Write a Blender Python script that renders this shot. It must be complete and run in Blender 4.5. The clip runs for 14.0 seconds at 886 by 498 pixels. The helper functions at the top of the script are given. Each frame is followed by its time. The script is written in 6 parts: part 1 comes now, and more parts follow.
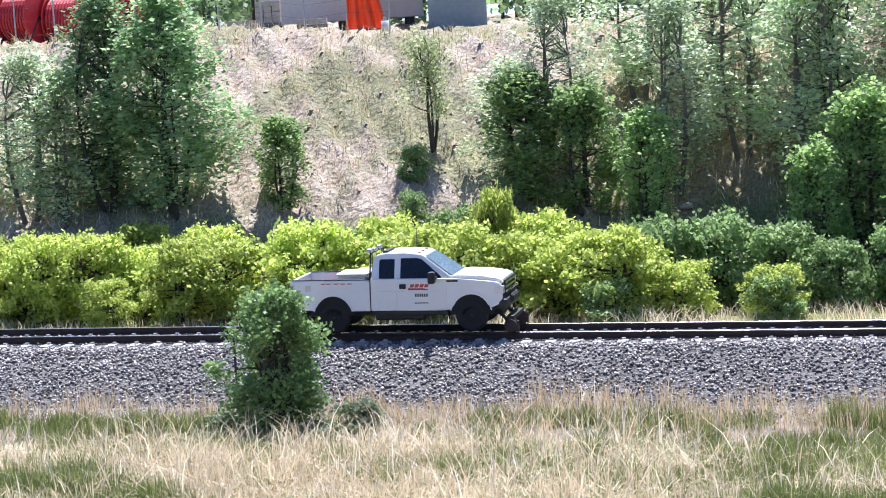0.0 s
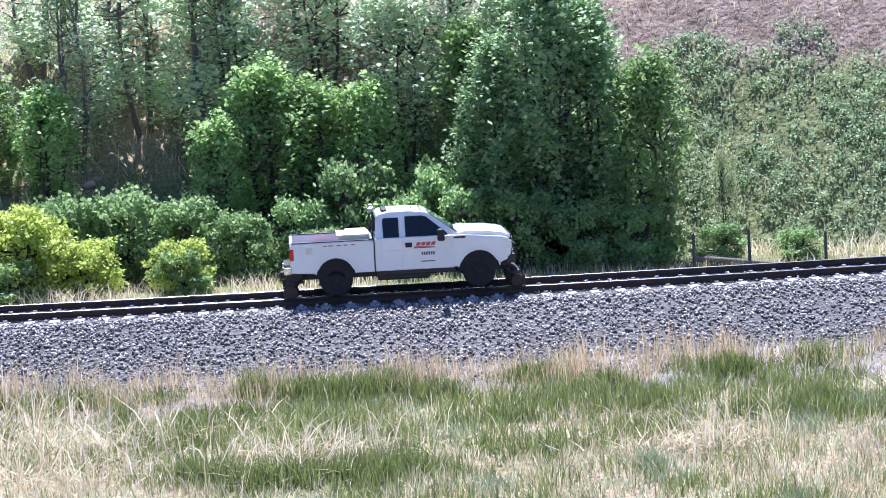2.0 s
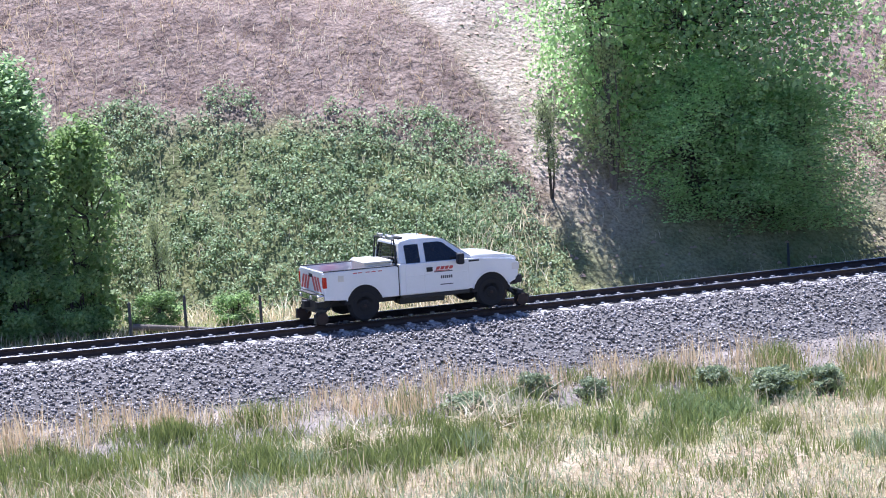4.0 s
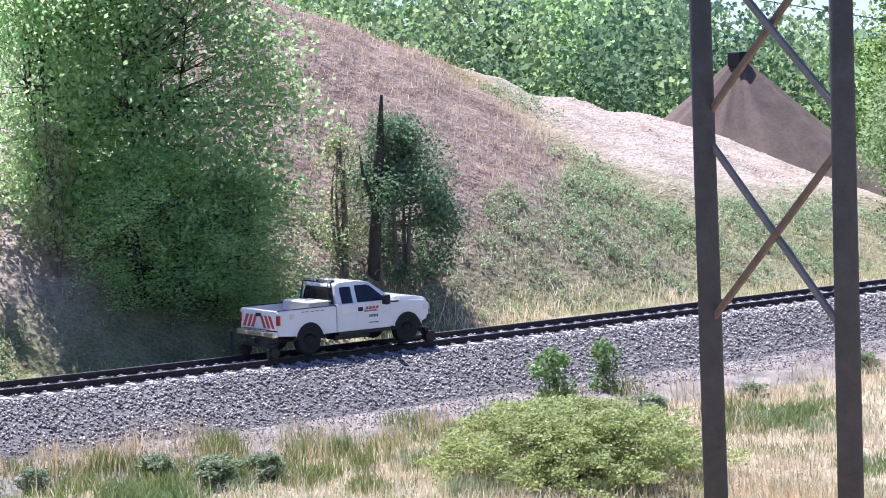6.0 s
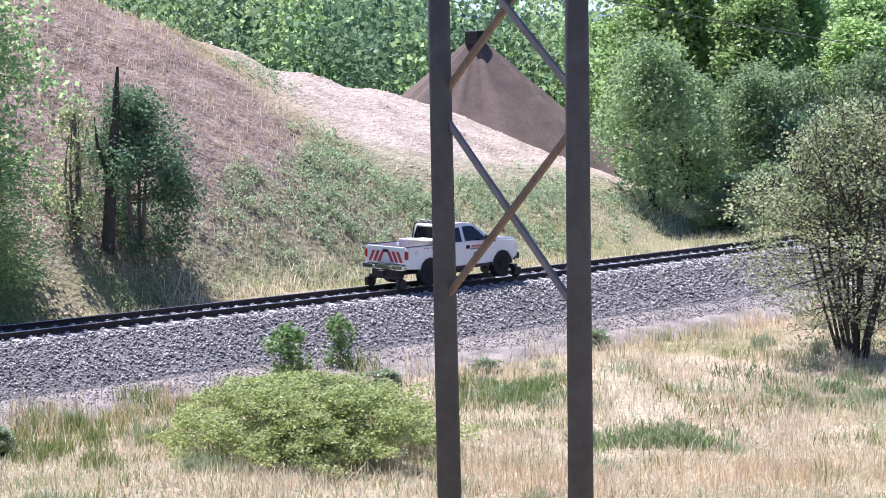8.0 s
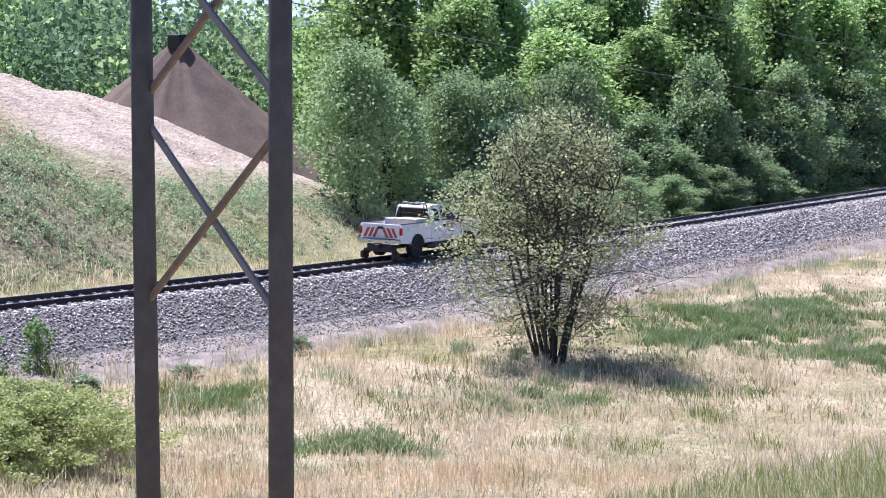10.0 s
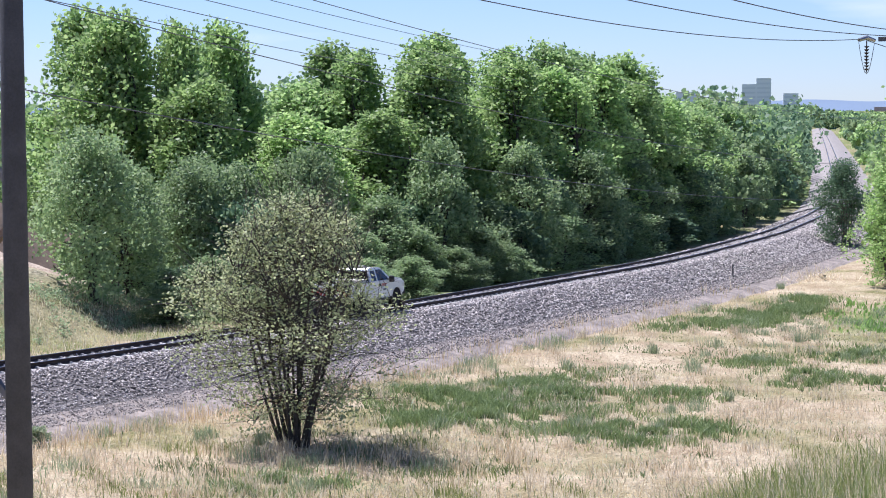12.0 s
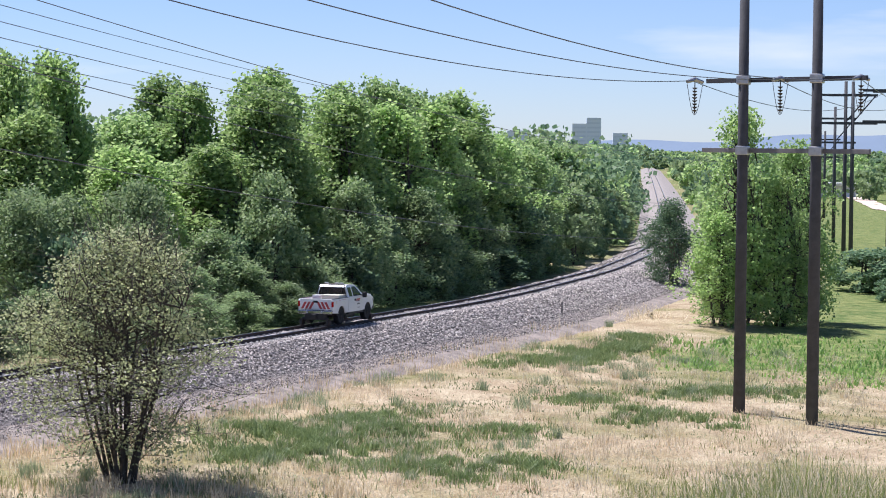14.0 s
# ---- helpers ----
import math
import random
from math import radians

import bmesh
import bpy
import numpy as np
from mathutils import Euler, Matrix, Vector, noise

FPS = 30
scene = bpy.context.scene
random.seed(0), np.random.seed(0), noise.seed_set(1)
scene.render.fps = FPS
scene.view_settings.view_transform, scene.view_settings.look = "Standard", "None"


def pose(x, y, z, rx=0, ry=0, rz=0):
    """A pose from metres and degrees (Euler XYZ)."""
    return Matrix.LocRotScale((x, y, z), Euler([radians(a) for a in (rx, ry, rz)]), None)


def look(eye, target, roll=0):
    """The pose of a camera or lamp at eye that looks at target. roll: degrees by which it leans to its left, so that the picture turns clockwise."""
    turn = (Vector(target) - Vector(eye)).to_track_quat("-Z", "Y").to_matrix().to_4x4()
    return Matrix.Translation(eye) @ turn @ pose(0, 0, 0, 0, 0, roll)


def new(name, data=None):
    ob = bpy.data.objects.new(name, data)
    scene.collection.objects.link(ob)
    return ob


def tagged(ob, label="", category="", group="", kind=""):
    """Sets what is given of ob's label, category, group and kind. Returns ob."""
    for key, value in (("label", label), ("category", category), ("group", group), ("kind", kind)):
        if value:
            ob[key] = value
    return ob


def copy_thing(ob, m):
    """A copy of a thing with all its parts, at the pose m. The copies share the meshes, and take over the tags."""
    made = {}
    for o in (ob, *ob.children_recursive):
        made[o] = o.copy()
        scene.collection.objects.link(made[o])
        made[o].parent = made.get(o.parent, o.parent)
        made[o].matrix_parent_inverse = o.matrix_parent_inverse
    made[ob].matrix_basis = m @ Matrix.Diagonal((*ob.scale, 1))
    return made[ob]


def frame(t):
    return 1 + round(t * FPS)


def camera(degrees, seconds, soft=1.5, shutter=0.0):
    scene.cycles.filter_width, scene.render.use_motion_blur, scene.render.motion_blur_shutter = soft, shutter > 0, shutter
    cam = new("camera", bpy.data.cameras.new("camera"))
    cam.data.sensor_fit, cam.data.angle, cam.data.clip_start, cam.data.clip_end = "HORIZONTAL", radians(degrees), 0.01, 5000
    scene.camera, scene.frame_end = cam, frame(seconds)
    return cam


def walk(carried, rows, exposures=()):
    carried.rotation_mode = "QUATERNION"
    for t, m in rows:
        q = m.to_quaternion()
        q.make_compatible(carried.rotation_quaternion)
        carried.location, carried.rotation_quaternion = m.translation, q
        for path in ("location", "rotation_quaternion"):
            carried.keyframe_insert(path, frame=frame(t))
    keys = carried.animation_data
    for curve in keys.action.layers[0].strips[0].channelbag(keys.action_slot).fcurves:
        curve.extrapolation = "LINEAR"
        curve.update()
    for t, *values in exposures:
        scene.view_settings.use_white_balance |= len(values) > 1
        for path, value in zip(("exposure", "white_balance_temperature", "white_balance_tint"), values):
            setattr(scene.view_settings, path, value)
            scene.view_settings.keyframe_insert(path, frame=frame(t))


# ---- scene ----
LENS = 22.73
EYE = 8.45
cam = camera(LENS, 14.0, soft=1.0)
# the camera stands still and pans: seconds, yaw, pitch, roll
PAN = [
    (0.0, 0.000, -5.783, -3.583),
    (0.5, -3.996, -5.930, -4.006),
    (1.0, -8.281, -6.327, -4.223),
    (1.5, -12.062, -6.915, -4.130),
    (2.0, -15.402, -7.391, -3.893),
    (2.5, -18.744, -7.591, -3.820),
    (3.0, -22.297, -7.434, -4.007),
    (3.5, -26.106, -7.079, -4.159),
    (4.0, -30.205, -6.659, -4.057),
    (4.2, -31.914, -6.450, -3.920),
    (6.3, -46.057, -5.265, -1.859),
    (6.5, -46.753, -5.418, -1.702),
    (7.0, -48.231, -5.792, -1.325),
    (7.5, -49.841, -5.989, -1.087),
    (8.0, -51.604, -5.962, -0.858),
    (8.5, -53.464, -5.930, -0.552),
    (9.0, -55.599, -6.086, -0.084),
    (9.2, -56.468, -6.185, 0.140),
    (11.3, -63.443, -4.371, -0.263),
    (11.5, -64.112, -4.138, -0.289),
    (12.0, -66.140, -3.684, -0.357),
    (12.5, -68.222, -3.535, -0.175),
    (13.0, -69.577, -3.352, 0.002),
    (13.5, -70.153, -3.058, 0.075),
    (14.0, -70.540, -2.745, 0.442),
]
walk(cam, [(t, pose(0, 0, EYE, 90 + pitch, 0, yaw) @ pose(0, 0, 0, 0, 0, roll)) for t, yaw, pitch, roll in PAN],
     exposures=[(0.0, 1.08, 5850, 15), (0.5, 1.14, 5600, 13), (1.5, 1.22, 5430, 17), (2.5, 1.2, 5450, 18), (4.0, 1.14, 5550, 20), (6.5, 1.07, 5750, 20), (9.0, 1.0, 5800, 21), (11.5, 0.8, 5850, 19), (12.5, 0.7, 6000, 19), (13.5, 0.66, 6200, 18), (14.0, 0.66, 6200, 18)])

# ---- world and sun ----
SUN_AZ, SUN_EL = 14.0, 64.0
world = bpy.data.worlds.new("world")
scene.world = world
world.use_nodes = True
wn, wl = world.node_tree.nodes, world.node_tree.links
sky = wn.new("ShaderNodeTexSky")
sky.sky_type = "NISHITA"
sky.sun_disc = False
sky.sun_elevation, sky.sun_rotation = radians(SUN_EL), radians(SUN_AZ)
sky.altitude, sky.air_density, sky.dust_density = 1900.0, 1.0, 0.4
sky.ozone_density = 2.5
tint = wn.new("ShaderNodeMix")
tint.data_type, tint.blend_type = "RGBA", "MULTIPLY"
tint.inputs[0].default_value = 1.0
tint.inputs[7].default_value = (0.86, 0.97, 1.22, 1.0)
wl.new(sky.outputs[0], tint.inputs[6])
# thin drifts of high cloud
wco = wn.new("ShaderNodeTexCoord")
wmap = wn.new("ShaderNodeMapping")
wmap.inputs["Scale"].default_value = (5.0, 5.0, 34.0)
wl.new(wco.outputs["Generated"], wmap.inputs["Vector"])
cloud = wn.new("ShaderNodeTexNoise")
cloud.inputs["Scale"].default_value, cloud.inputs["Detail"].default_value = 1.0, 6.0
wl.new(wmap.outputs[0], cloud.inputs["Vector"])
veil = wn.new("ShaderNodeMapRange")
veil.inputs[1].default_value, veil.inputs[2].default_value, veil.inputs[4].default_value = 0.56, 0.74, 0.75
wl.new(cloud.outputs[0], veil.inputs[0])
clouds = wn.new("ShaderNodeMix")
clouds.data_type = "RGBA"
clouds.inputs[7].default_value = (8.5, 9.2, 10.0, 1.0)
wl.new(veil.outputs[0], clouds.inputs[0])
wl.new(tint.outputs[2], clouds.inputs[6])
wl.new(clouds.outputs[2], wn["Background"].inputs[0])
wn["Background"].inputs[1].default_value = 0.067
sun = new("sun", bpy.data.lights.new("sun", "SUN"))
sun.data.energy, sun.data.angle, sun.data.color = 4.8, radians(0.6), (1.0, 0.97, 0.93)
sun.matrix_world = look((0, 0, 0), (-math.sin(radians(SUN_AZ)) * math.cos(radians(SUN_EL)), -math.cos(radians(SUN_AZ)) * math.cos(radians(SUN_EL)), -math.sin(radians(SUN_EL))))

# ---- helpers of the scene ----
rng = np.random.default_rng(7)


def np_mesh(name, verts, faces):
    """A mesh from arrays: verts (n, 3), faces (m, k)."""
    verts, faces = np.asarray(verts, dtype=np.float32), np.asarray(faces, dtype=np.int32)
    me = bpy.data.meshes.new(name)
    me.vertices.add(len(verts))
    me.vertices.foreach_set("co", verts.ravel())
    me.loops.add(faces.size)
    me.loops.foreach_set("vertex_index", faces.ravel())
    me.polygons.add(len(faces))
    me.polygons.foreach_set("loop_start", np.arange(0, faces.size, faces.shape[1], dtype=np.int32))
    me.update(calc_edges=True)
    return me


def mesh_ob(name, me, material, parent=None, label="", smooth=False):
    me.materials.append(material)
    if smooth:
        me.shade_smooth()
    ob = new(name, me)
    ob.parent = parent
    return tagged(ob, label)


def part(name, bm, material, parent=None, label="", smooth=False):
    """Links a bmesh as one mesh object under a thing or a part."""
    bmesh.ops.recalc_face_normals(bm, faces=bm.faces)
    me = bpy.data.meshes.new(name)
    bm.to_mesh(me)
    bm.free()
    return mesh_ob(name, me, material, parent, label, smooth)


def box(bm, x0, y0, z0, x1, y1, z1, bevel=0.0, m=None):
    made = bmesh.ops.create_cube(bm, size=1.0)["verts"]
    for v in made:
        v.co = Vector((x0 + (v.co.x + 0.5) * (x1 - x0), y0 + (v.co.y + 0.5) * (y1 - y0), z0 + (v.co.z + 0.5) * (z1 - z0)))
    if bevel:
        edges = list({e for v in made for e in v.link_edges})
        made = bmesh.ops.bevel(bm, geom=edges, offset=bevel, segments=2, affect="EDGES", profile=0.5)["verts"]
    if m is not None:
        bmesh.ops.transform(bm, matrix=m, verts=made)
    return made


def boxed(*args, bevel=0.0, m=None):
    bm = bmesh.new()
    box(bm, *args, bevel=bevel, m=m)
    return bm


def rod(bm, a, b, r0, r1=None, n=8):
    """A tapered rod from a to b."""
    a, b = Vector(a), Vector(b)
    r1 = r0 if r1 is None else r1
    m = Matrix.Translation((a + b) / 2) @ (b - a).to_track_quat("Z", "Y").to_matrix().to_4x4()
    bmesh.ops.create_cone(bm, cap_ends=True, segments=n, radius1=r0, radius2=r1, depth=(b - a).length, matrix=m)
    return bm


def empty(name, label, category, group="", kind=""):
    return tagged(new(name), label, category, group, kind)


# ---- materials ----
def material(name, build):
    m = bpy.data.materials.new(name)
    m.use_nodes = True
    nt = m.node_tree
    build(nt, nt.nodes, nt.links, nt.nodes["Principled BSDF"])
    return m


def noise_mix(nt, scale, detail, c1, c2, lo=0.35, hi=0.65, vec=None, rough=0.6):
    n = nt.nodes.new("ShaderNodeTexNoise")
    n.inputs["Scale"].default_value, n.inputs["Detail"].default_value, n.inputs["Roughness"].default_value = scale, detail, rough
    if vec:
        nt.links.new(vec, n.inputs["Vector"])
    r = nt.nodes.new("ShaderNodeMapRange")
    r.inputs[1].default_value, r.inputs[2].default_value = lo, hi
    nt.links.new(n.outputs[0], r.inputs[0])
    return mix(nt, r.outputs[0], c1, c2)


def mix(nt, fac, c1, c2):
    x = nt.nodes.new("ShaderNodeMix")
    x.data_type = "RGBA"
    for sock, v in ((x.inputs[0], fac), (x.inputs[6], c1), (x.inputs[7], c2)):
        if isinstance(v, bpy.types.NodeSocket):
            nt.links.new(v, sock)
        else:
            sock.default_value = v if isinstance(v, float) else (*v, 1.0)
    return x.outputs[2]


def coords(nt, which="Object"):
    return nt.nodes.new("ShaderNodeTexCoord").outputs[which]


def bump(nt, bsdf, scale, strength, dist=0.02, vec=None, detail=6.0):
    n = nt.nodes.new("ShaderNodeTexNoise")
    n.inputs["Scale"].default_value, n.inputs["Detail"].default_value = scale, detail
    if vec:
        nt.links.new(vec, n.inputs["Vector"])
    b = nt.nodes.new("ShaderNodeBump")
    b.inputs["Strength"].default_value, b.inputs["Distance"].default_value = strength, dist
    nt.links.new(n.outputs[0], b.inputs["Height"])
    nt.links.new(b.outputs[0], bsdf.inputs["Normal"])


def plain(name, c, rough=0.6, metal=0.0, wear=0.25, scale=6.0, relief=0.0, coat=0.0):
    """A surface of one colour with stains and wear at two scales."""
    def build(nt, n, l, b):
        v = coords(nt)
        dark = tuple(x * (1 - wear) for x in c)
        light = tuple(min(1.0, x * (1 + wear * 0.4)) for x in c)
        a = noise_mix(nt, scale, 5.0, dark, c, vec=v)
        l.new(mix(nt, 0.3, a, noise_mix(nt, scale * 9, 3.0, dark, light, vec=v)), b.inputs["Base Color"])
        b.inputs["Roughness"].default_value, b.inputs["Metallic"].default_value = rough, metal
        b.inputs["Coat Weight"].default_value = coat
        if relief:
            bump(nt, b, scale * 8, relief, vec=v)
    return material(name, build)


def leafy(name, c1, c2, through_light=0.4, gloss=0.12):
    """Leaves or blades: each one its own shade, with light coming through."""
    def build(nt, n, l, b):
        g = n.new("ShaderNodeNewGeometry")
        o = n.new("ShaderNodeObjectInfo")
        c = mix(nt, g.outputs["Random Per Island"], c1, c2)
        h = n.new("ShaderNodeHueSaturation")
        r = n.new("ShaderNodeMapRange")
        r.inputs[3].default_value, r.inputs[4].default_value = 0.8, 1.2
        l.new(o.outputs["Random"], r.inputs[0])
        l.new(r.outputs[0], h.inputs["Value"])
        l.new(c, h.inputs["Color"])
        b.inputs["Roughness"].default_value = 0.48
        b.inputs["Specular IOR Level"].default_value = gloss * 2.6
        l.new(h.outputs[0], b.inputs["Base Color"])
        t = n.new("ShaderNodeBsdfTranslucent")
        l.new(h.outputs[0], t.inputs[0])
        m = n.new("ShaderNodeMixShader")
        m.inputs[0].default_value = through_light
        l.new(b.outputs[0], m.inputs[1])
        l.new(t.outputs[0], m.inputs[2])
        l.new(m.outputs[0], n["Material Output"].inputs[0])
    return material(name, build)


LEAF_YELLOW = leafy("leaf yellow green", (0.38, 0.48, 0.1), (0.7, 0.76, 0.22), 0.62)
LEAF_GREEN = leafy("leaf green", (0.2, 0.32, 0.12), (0.44, 0.57, 0.25), 0.6)
LEAF_GREY = leafy("leaf grey green", (0.42, 0.53, 0.33), (0.74, 0.82, 0.54), 0.66)
LEAF_BRIGHT = leafy("leaf poplar", (0.21, 0.34, 0.11), (0.46, 0.6, 0.24), 0.58)
LEAF_BANK = leafy("leaf of the bank trees", (0.23, 0.36, 0.17), (0.52, 0.66, 0.34), 0.62)
LEAF_BUSH = leafy("leaf of the trackside bush", (0.12, 0.21, 0.07), (0.3, 0.42, 0.16), 0.5)
LEAF_POPLAR = leafy("leaf of the poplars", (0.31, 0.5, 0.2), (0.64, 0.82, 0.4), 0.68)
LAWN = leafy("lawn blade", (0.16, 0.3, 0.07), (0.36, 0.52, 0.16), 0.45)
LEAF_OLIVE = leafy("leaf olive", (0.32, 0.38, 0.18), (0.6, 0.64, 0.36), 0.55)
LEAF_LIME = leafy("leaf of the low bush", (0.24, 0.29, 0.1), (0.48, 0.52, 0.22), 0.5)
MAT = leafy("dark green mat", (0.11, 0.17, 0.06), (0.27, 0.33, 0.14), 0.4)
LEAF_WOODS = leafy("leaf of the woods", (0.19, 0.29, 0.13), (0.38, 0.48, 0.24), 0.5)
# dark green leaf; for the understorey it also carries the trees' shade
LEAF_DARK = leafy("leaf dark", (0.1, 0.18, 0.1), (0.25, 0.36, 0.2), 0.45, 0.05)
STRAW = leafy("dry straw", (0.58, 0.46, 0.29), (0.95, 0.85, 0.64), 0.4)
RUSSET = leafy("russet dry grass", (0.47, 0.34, 0.2), (0.77, 0.62, 0.4), 0.4)
BLADE = leafy("green blade", (0.14, 0.19, 0.055), (0.34, 0.38, 0.13), 0.45)
WEED = leafy("bank weed", (0.25, 0.37, 0.19), (0.6, 0.7, 0.42), 0.55)
SAGE = leafy("sage weed", (0.2, 0.26, 0.15), (0.4, 0.45, 0.27), 0.4)
BARK = plain("bark", (0.09, 0.075, 0.06), 0.9, wear=0.5, scale=8, relief=0.6)
BARK_GREY = plain("grey bark", (0.2, 0.17, 0.14), 0.9, wear=0.4, scale=8, relief=0.5)
WOOD_POLE = plain("weathered pole", (0.072, 0.074, 0.081), 0.85, wear=0.4, scale=3, relief=0.4)
STEEL = plain("galvanised steel", (0.5, 0.5, 0.5), 0.4, 0.8, wear=0.3)
BLACK = plain("black rubber", (0.02, 0.02, 0.022), 0.7, wear=0.3)
PAINT = plain("white paint", (0.8, 0.8, 0.79), 0.3, wear=0.06, scale=2, coat=0.5)
GLASS_DARK = plain("tinted glass", (0.012, 0.014, 0.018), 0.05, wear=0.1)


def ground_build(nt, n, l, b):
    v = coords(nt)
    zone = n.new("ShaderNodeVertexColor")
    zone.layer_name = "soil"
    sep = n.new("ShaderNodeSeparateColor")
    l.new(zone.outputs[0], sep.inputs[0])
    soil = noise_mix(nt, 0.5, 6.0, (0.36, 0.28, 0.18), (0.54, 0.46, 0.32), vec=v)
    grass = noise_mix(nt, 0.9, 6.0, (0.1, 0.16, 0.05), (0.26, 0.29, 0.11), vec=v)
    sward = noise_mix(nt, 0.9, 6.0, (0.16, 0.17, 0.07), (0.36, 0.31, 0.16), vec=v)
    field = mix(nt, noise_mix(nt, 0.16, 7.0, (0, 0, 0), (1, 1, 1), 0.36, 0.54, vec=v), sward, soil)
    bare = noise_mix(nt, 0.8, 7.0, (0.42, 0.34, 0.27), (0.6, 0.51, 0.42), vec=v)
    dry = noise_mix(nt, 1.1, 7.0, (0.2, 0.145, 0.12), (0.4, 0.31, 0.255), vec=v)
    base = mix(nt, sep.outputs["Red"], field, bare)
    base = mix(nt, sep.outputs["Blue"], base, dry)
    base = mix(nt, sep.outputs["Green"], base, grass)
    fine = noise_mix(nt, 9.0, 5.0, (0.5, 0.46, 0.42), (1.0, 1.0, 1.0), 0.3, 0.6, vec=v)
    x = n.new("ShaderNodeMix")
    x.data_type, x.blend_type = "RGBA", "MULTIPLY"
    x.inputs[0].default_value = 1.0
    l.new(base, x.inputs[6])
    l.new(fine, x.inputs[7])
    l.new(x.outputs[2], b.inputs["Base Color"])
    b.inputs["Roughness"].default_value = 0.95
    b.inputs["Specular IOR Level"].default_value = 0.1
    bump(nt, b, 4.0, 0.9, 0.18, vec=v)


GROUND = material("field soil and grass", ground_build)
HILL_SOIL = plain("hill soil", (0.44, 0.32, 0.24), 0.95, wear=0.3, scale=0.6, relief=0.6)


# ---- the railway line and the lie of the land ----
CTRL = [(-70, 71.5, 1.85), (-50, 67, 1.6), (-30, 62.6, 1.3), (-10, 58.6, 0.9), (9, 54.5, 0.46), (23, 51.2, 0.22), (40, 48.2, -0.08),
        (73, 44.1, -0.48), (111, 42.6, -0.82), (129, 42.2, -0.92), (151, 43.6, -1.05), (163, 44.6, -1.1), (175, 46.1, -1.1), (190, 48.2, -1.1), (210, 51.8, -1.1),
        (246, 59.8, -1.1), (308, 75.2, -1.1), (391, 96.2, -1.1), (576, 143.4, -1.1), (841, 211.4, -1.1), (1100, 278, -1.1)]


def reach_of(x, y):
    """The plan widens a little to the east: the share by which a place lies farther from the viewer's bank."""
    return 1.0 + REACH * np.clip(np.degrees(np.arctan2(x, y)) / 70.0, 0.0, 1.2)


REACH = 0.05


def spread(p):
    """Places of the first survey (n, 3) carried out to the widened plan."""
    p = np.asarray(p, dtype=float)
    k = reach_of(p[..., 0], p[..., 1])
    return np.stack([p[..., 0] * k, p[..., 1] * k, EYE + (p[..., 2] - EYE) * k], -1)


def smooth_line(pts, n=24):
    out = []
    for i in range(len(pts) - 1):
        p0, p1, p2, p3 = pts[max(i - 1, 0)], pts[i], pts[i + 1], pts[min(i + 2, len(pts) - 1)]
        hx = p2[0] - p1[0]
        for k in range(n):
            t = k / n
            out.append([(2 * t**3 - 3 * t * t + 1) * p1[j] + (t**3 - 2 * t * t + t) * (p2[j] - p0[j]) / (p2[0] - p0[0]) * hx
                        + (-2 * t**3 + 3 * t * t) * p2[j] + (t**3 - t * t) * (p3[j] - p1[j]) / (p3[0] - p1[0]) * hx for j in range(3)])
    out.append(list(pts[-1]))
    return np.array(out)


SURVEY = smooth_line(CTRL)
LINE = spread(SURVEY)
ARC = np.concatenate([[0], np.cumsum(np.hypot(*np.diff(SURVEY[:, :2], axis=0).T))])


def unit(v):
    return v / np.linalg.norm(v, axis=1)[:, None]


SURVEY_TAN, TAN = unit(np.gradient(SURVEY[:, :2], axis=0)), unit(np.gradient(LINE[:, :2], axis=0))


def on_line(s, o=0.0, dz=0.0):
    """World place at s along the line, o metres beyond it (negative: on the camera's side), dz above rail top."""
    s, o = np.asarray(s, dtype=float), np.asarray(o, dtype=float)
    x, y, z = (np.interp(s, ARC, LINE[:, k]) for k in range(3))
    tx, ty = np.interp(s, ARC, TAN[:, 0]), np.interp(s, ARC, TAN[:, 1])
    near = np.stack([x - o * ty, y + o * tx, z + 0.0 * o], -1)
    x, y, z = (np.interp(s, ARC, SURVEY[:, k]) for k in range(3))
    tx, ty = np.interp(s, ARC, SURVEY_TAN[:, 0]), np.interp(s, ARC, SURVEY_TAN[:, 1])
    wide = spread(np.stack([x - o * ty, y + o * tx, z + 0.0 * o], -1))
    k = np.clip(np.abs(o) - 2.0, 0, 1)[..., None] + 0.0 * near
    out = near + (wide - near) * k
    out[..., 2] = near[..., 2] + dz
    return out


def heading(s):
    return math.degrees(math.atan2(np.interp(s, ARC, TAN[:, 1]), np.interp(s, ARC, TAN[:, 0])))


def line_place(p):
    """Distance along the line and offset from it of plan places p (n, 2)."""
    p = np.atleast_2d(p)
    p = p / reach_of(p[:, 0], p[:, 1])[:, None]
    s, o = np.empty(len(p)), np.empty(len(p))
    for k in range(0, len(p), 20000):
        q = p[k:k + 20000]
        i = np.argmin(((q[:, None, :] - SURVEY[None, ::4, :2]) ** 2).sum(2), axis=1) * 4
        d = q - SURVEY[i, :2]
        s[k:k + 20000] = ARC[i] + (d * SURVEY_TAN[i]).sum(1)
        o[k:k + 20000] = -d[:, 0] * SURVEY_TAN[i, 1] + d[:, 1] * SURVEY_TAN[i, 0]
    return s, o


def ease(t):
    t = np.clip(t, 0, 1)
    return t * t * (3 - 2 * t)


def wobble(x, y, size, seed=0.0):
    """A cheap smooth unevenness, about -1 to 1."""
    a, b = x / size + seed, y / size - seed * 1.7
    return (np.sin(a * 1.9 + 1.3 * np.sin(b * 1.3 + seed)) + np.sin(b * 2.3 + 1.1 * np.sin(a * 1.7)) + 0.5 * np.sin(a * 4.1 + b * 3.7) + 0.5 * np.sin(a * 5.3 - b * 4.9)) / 3.0


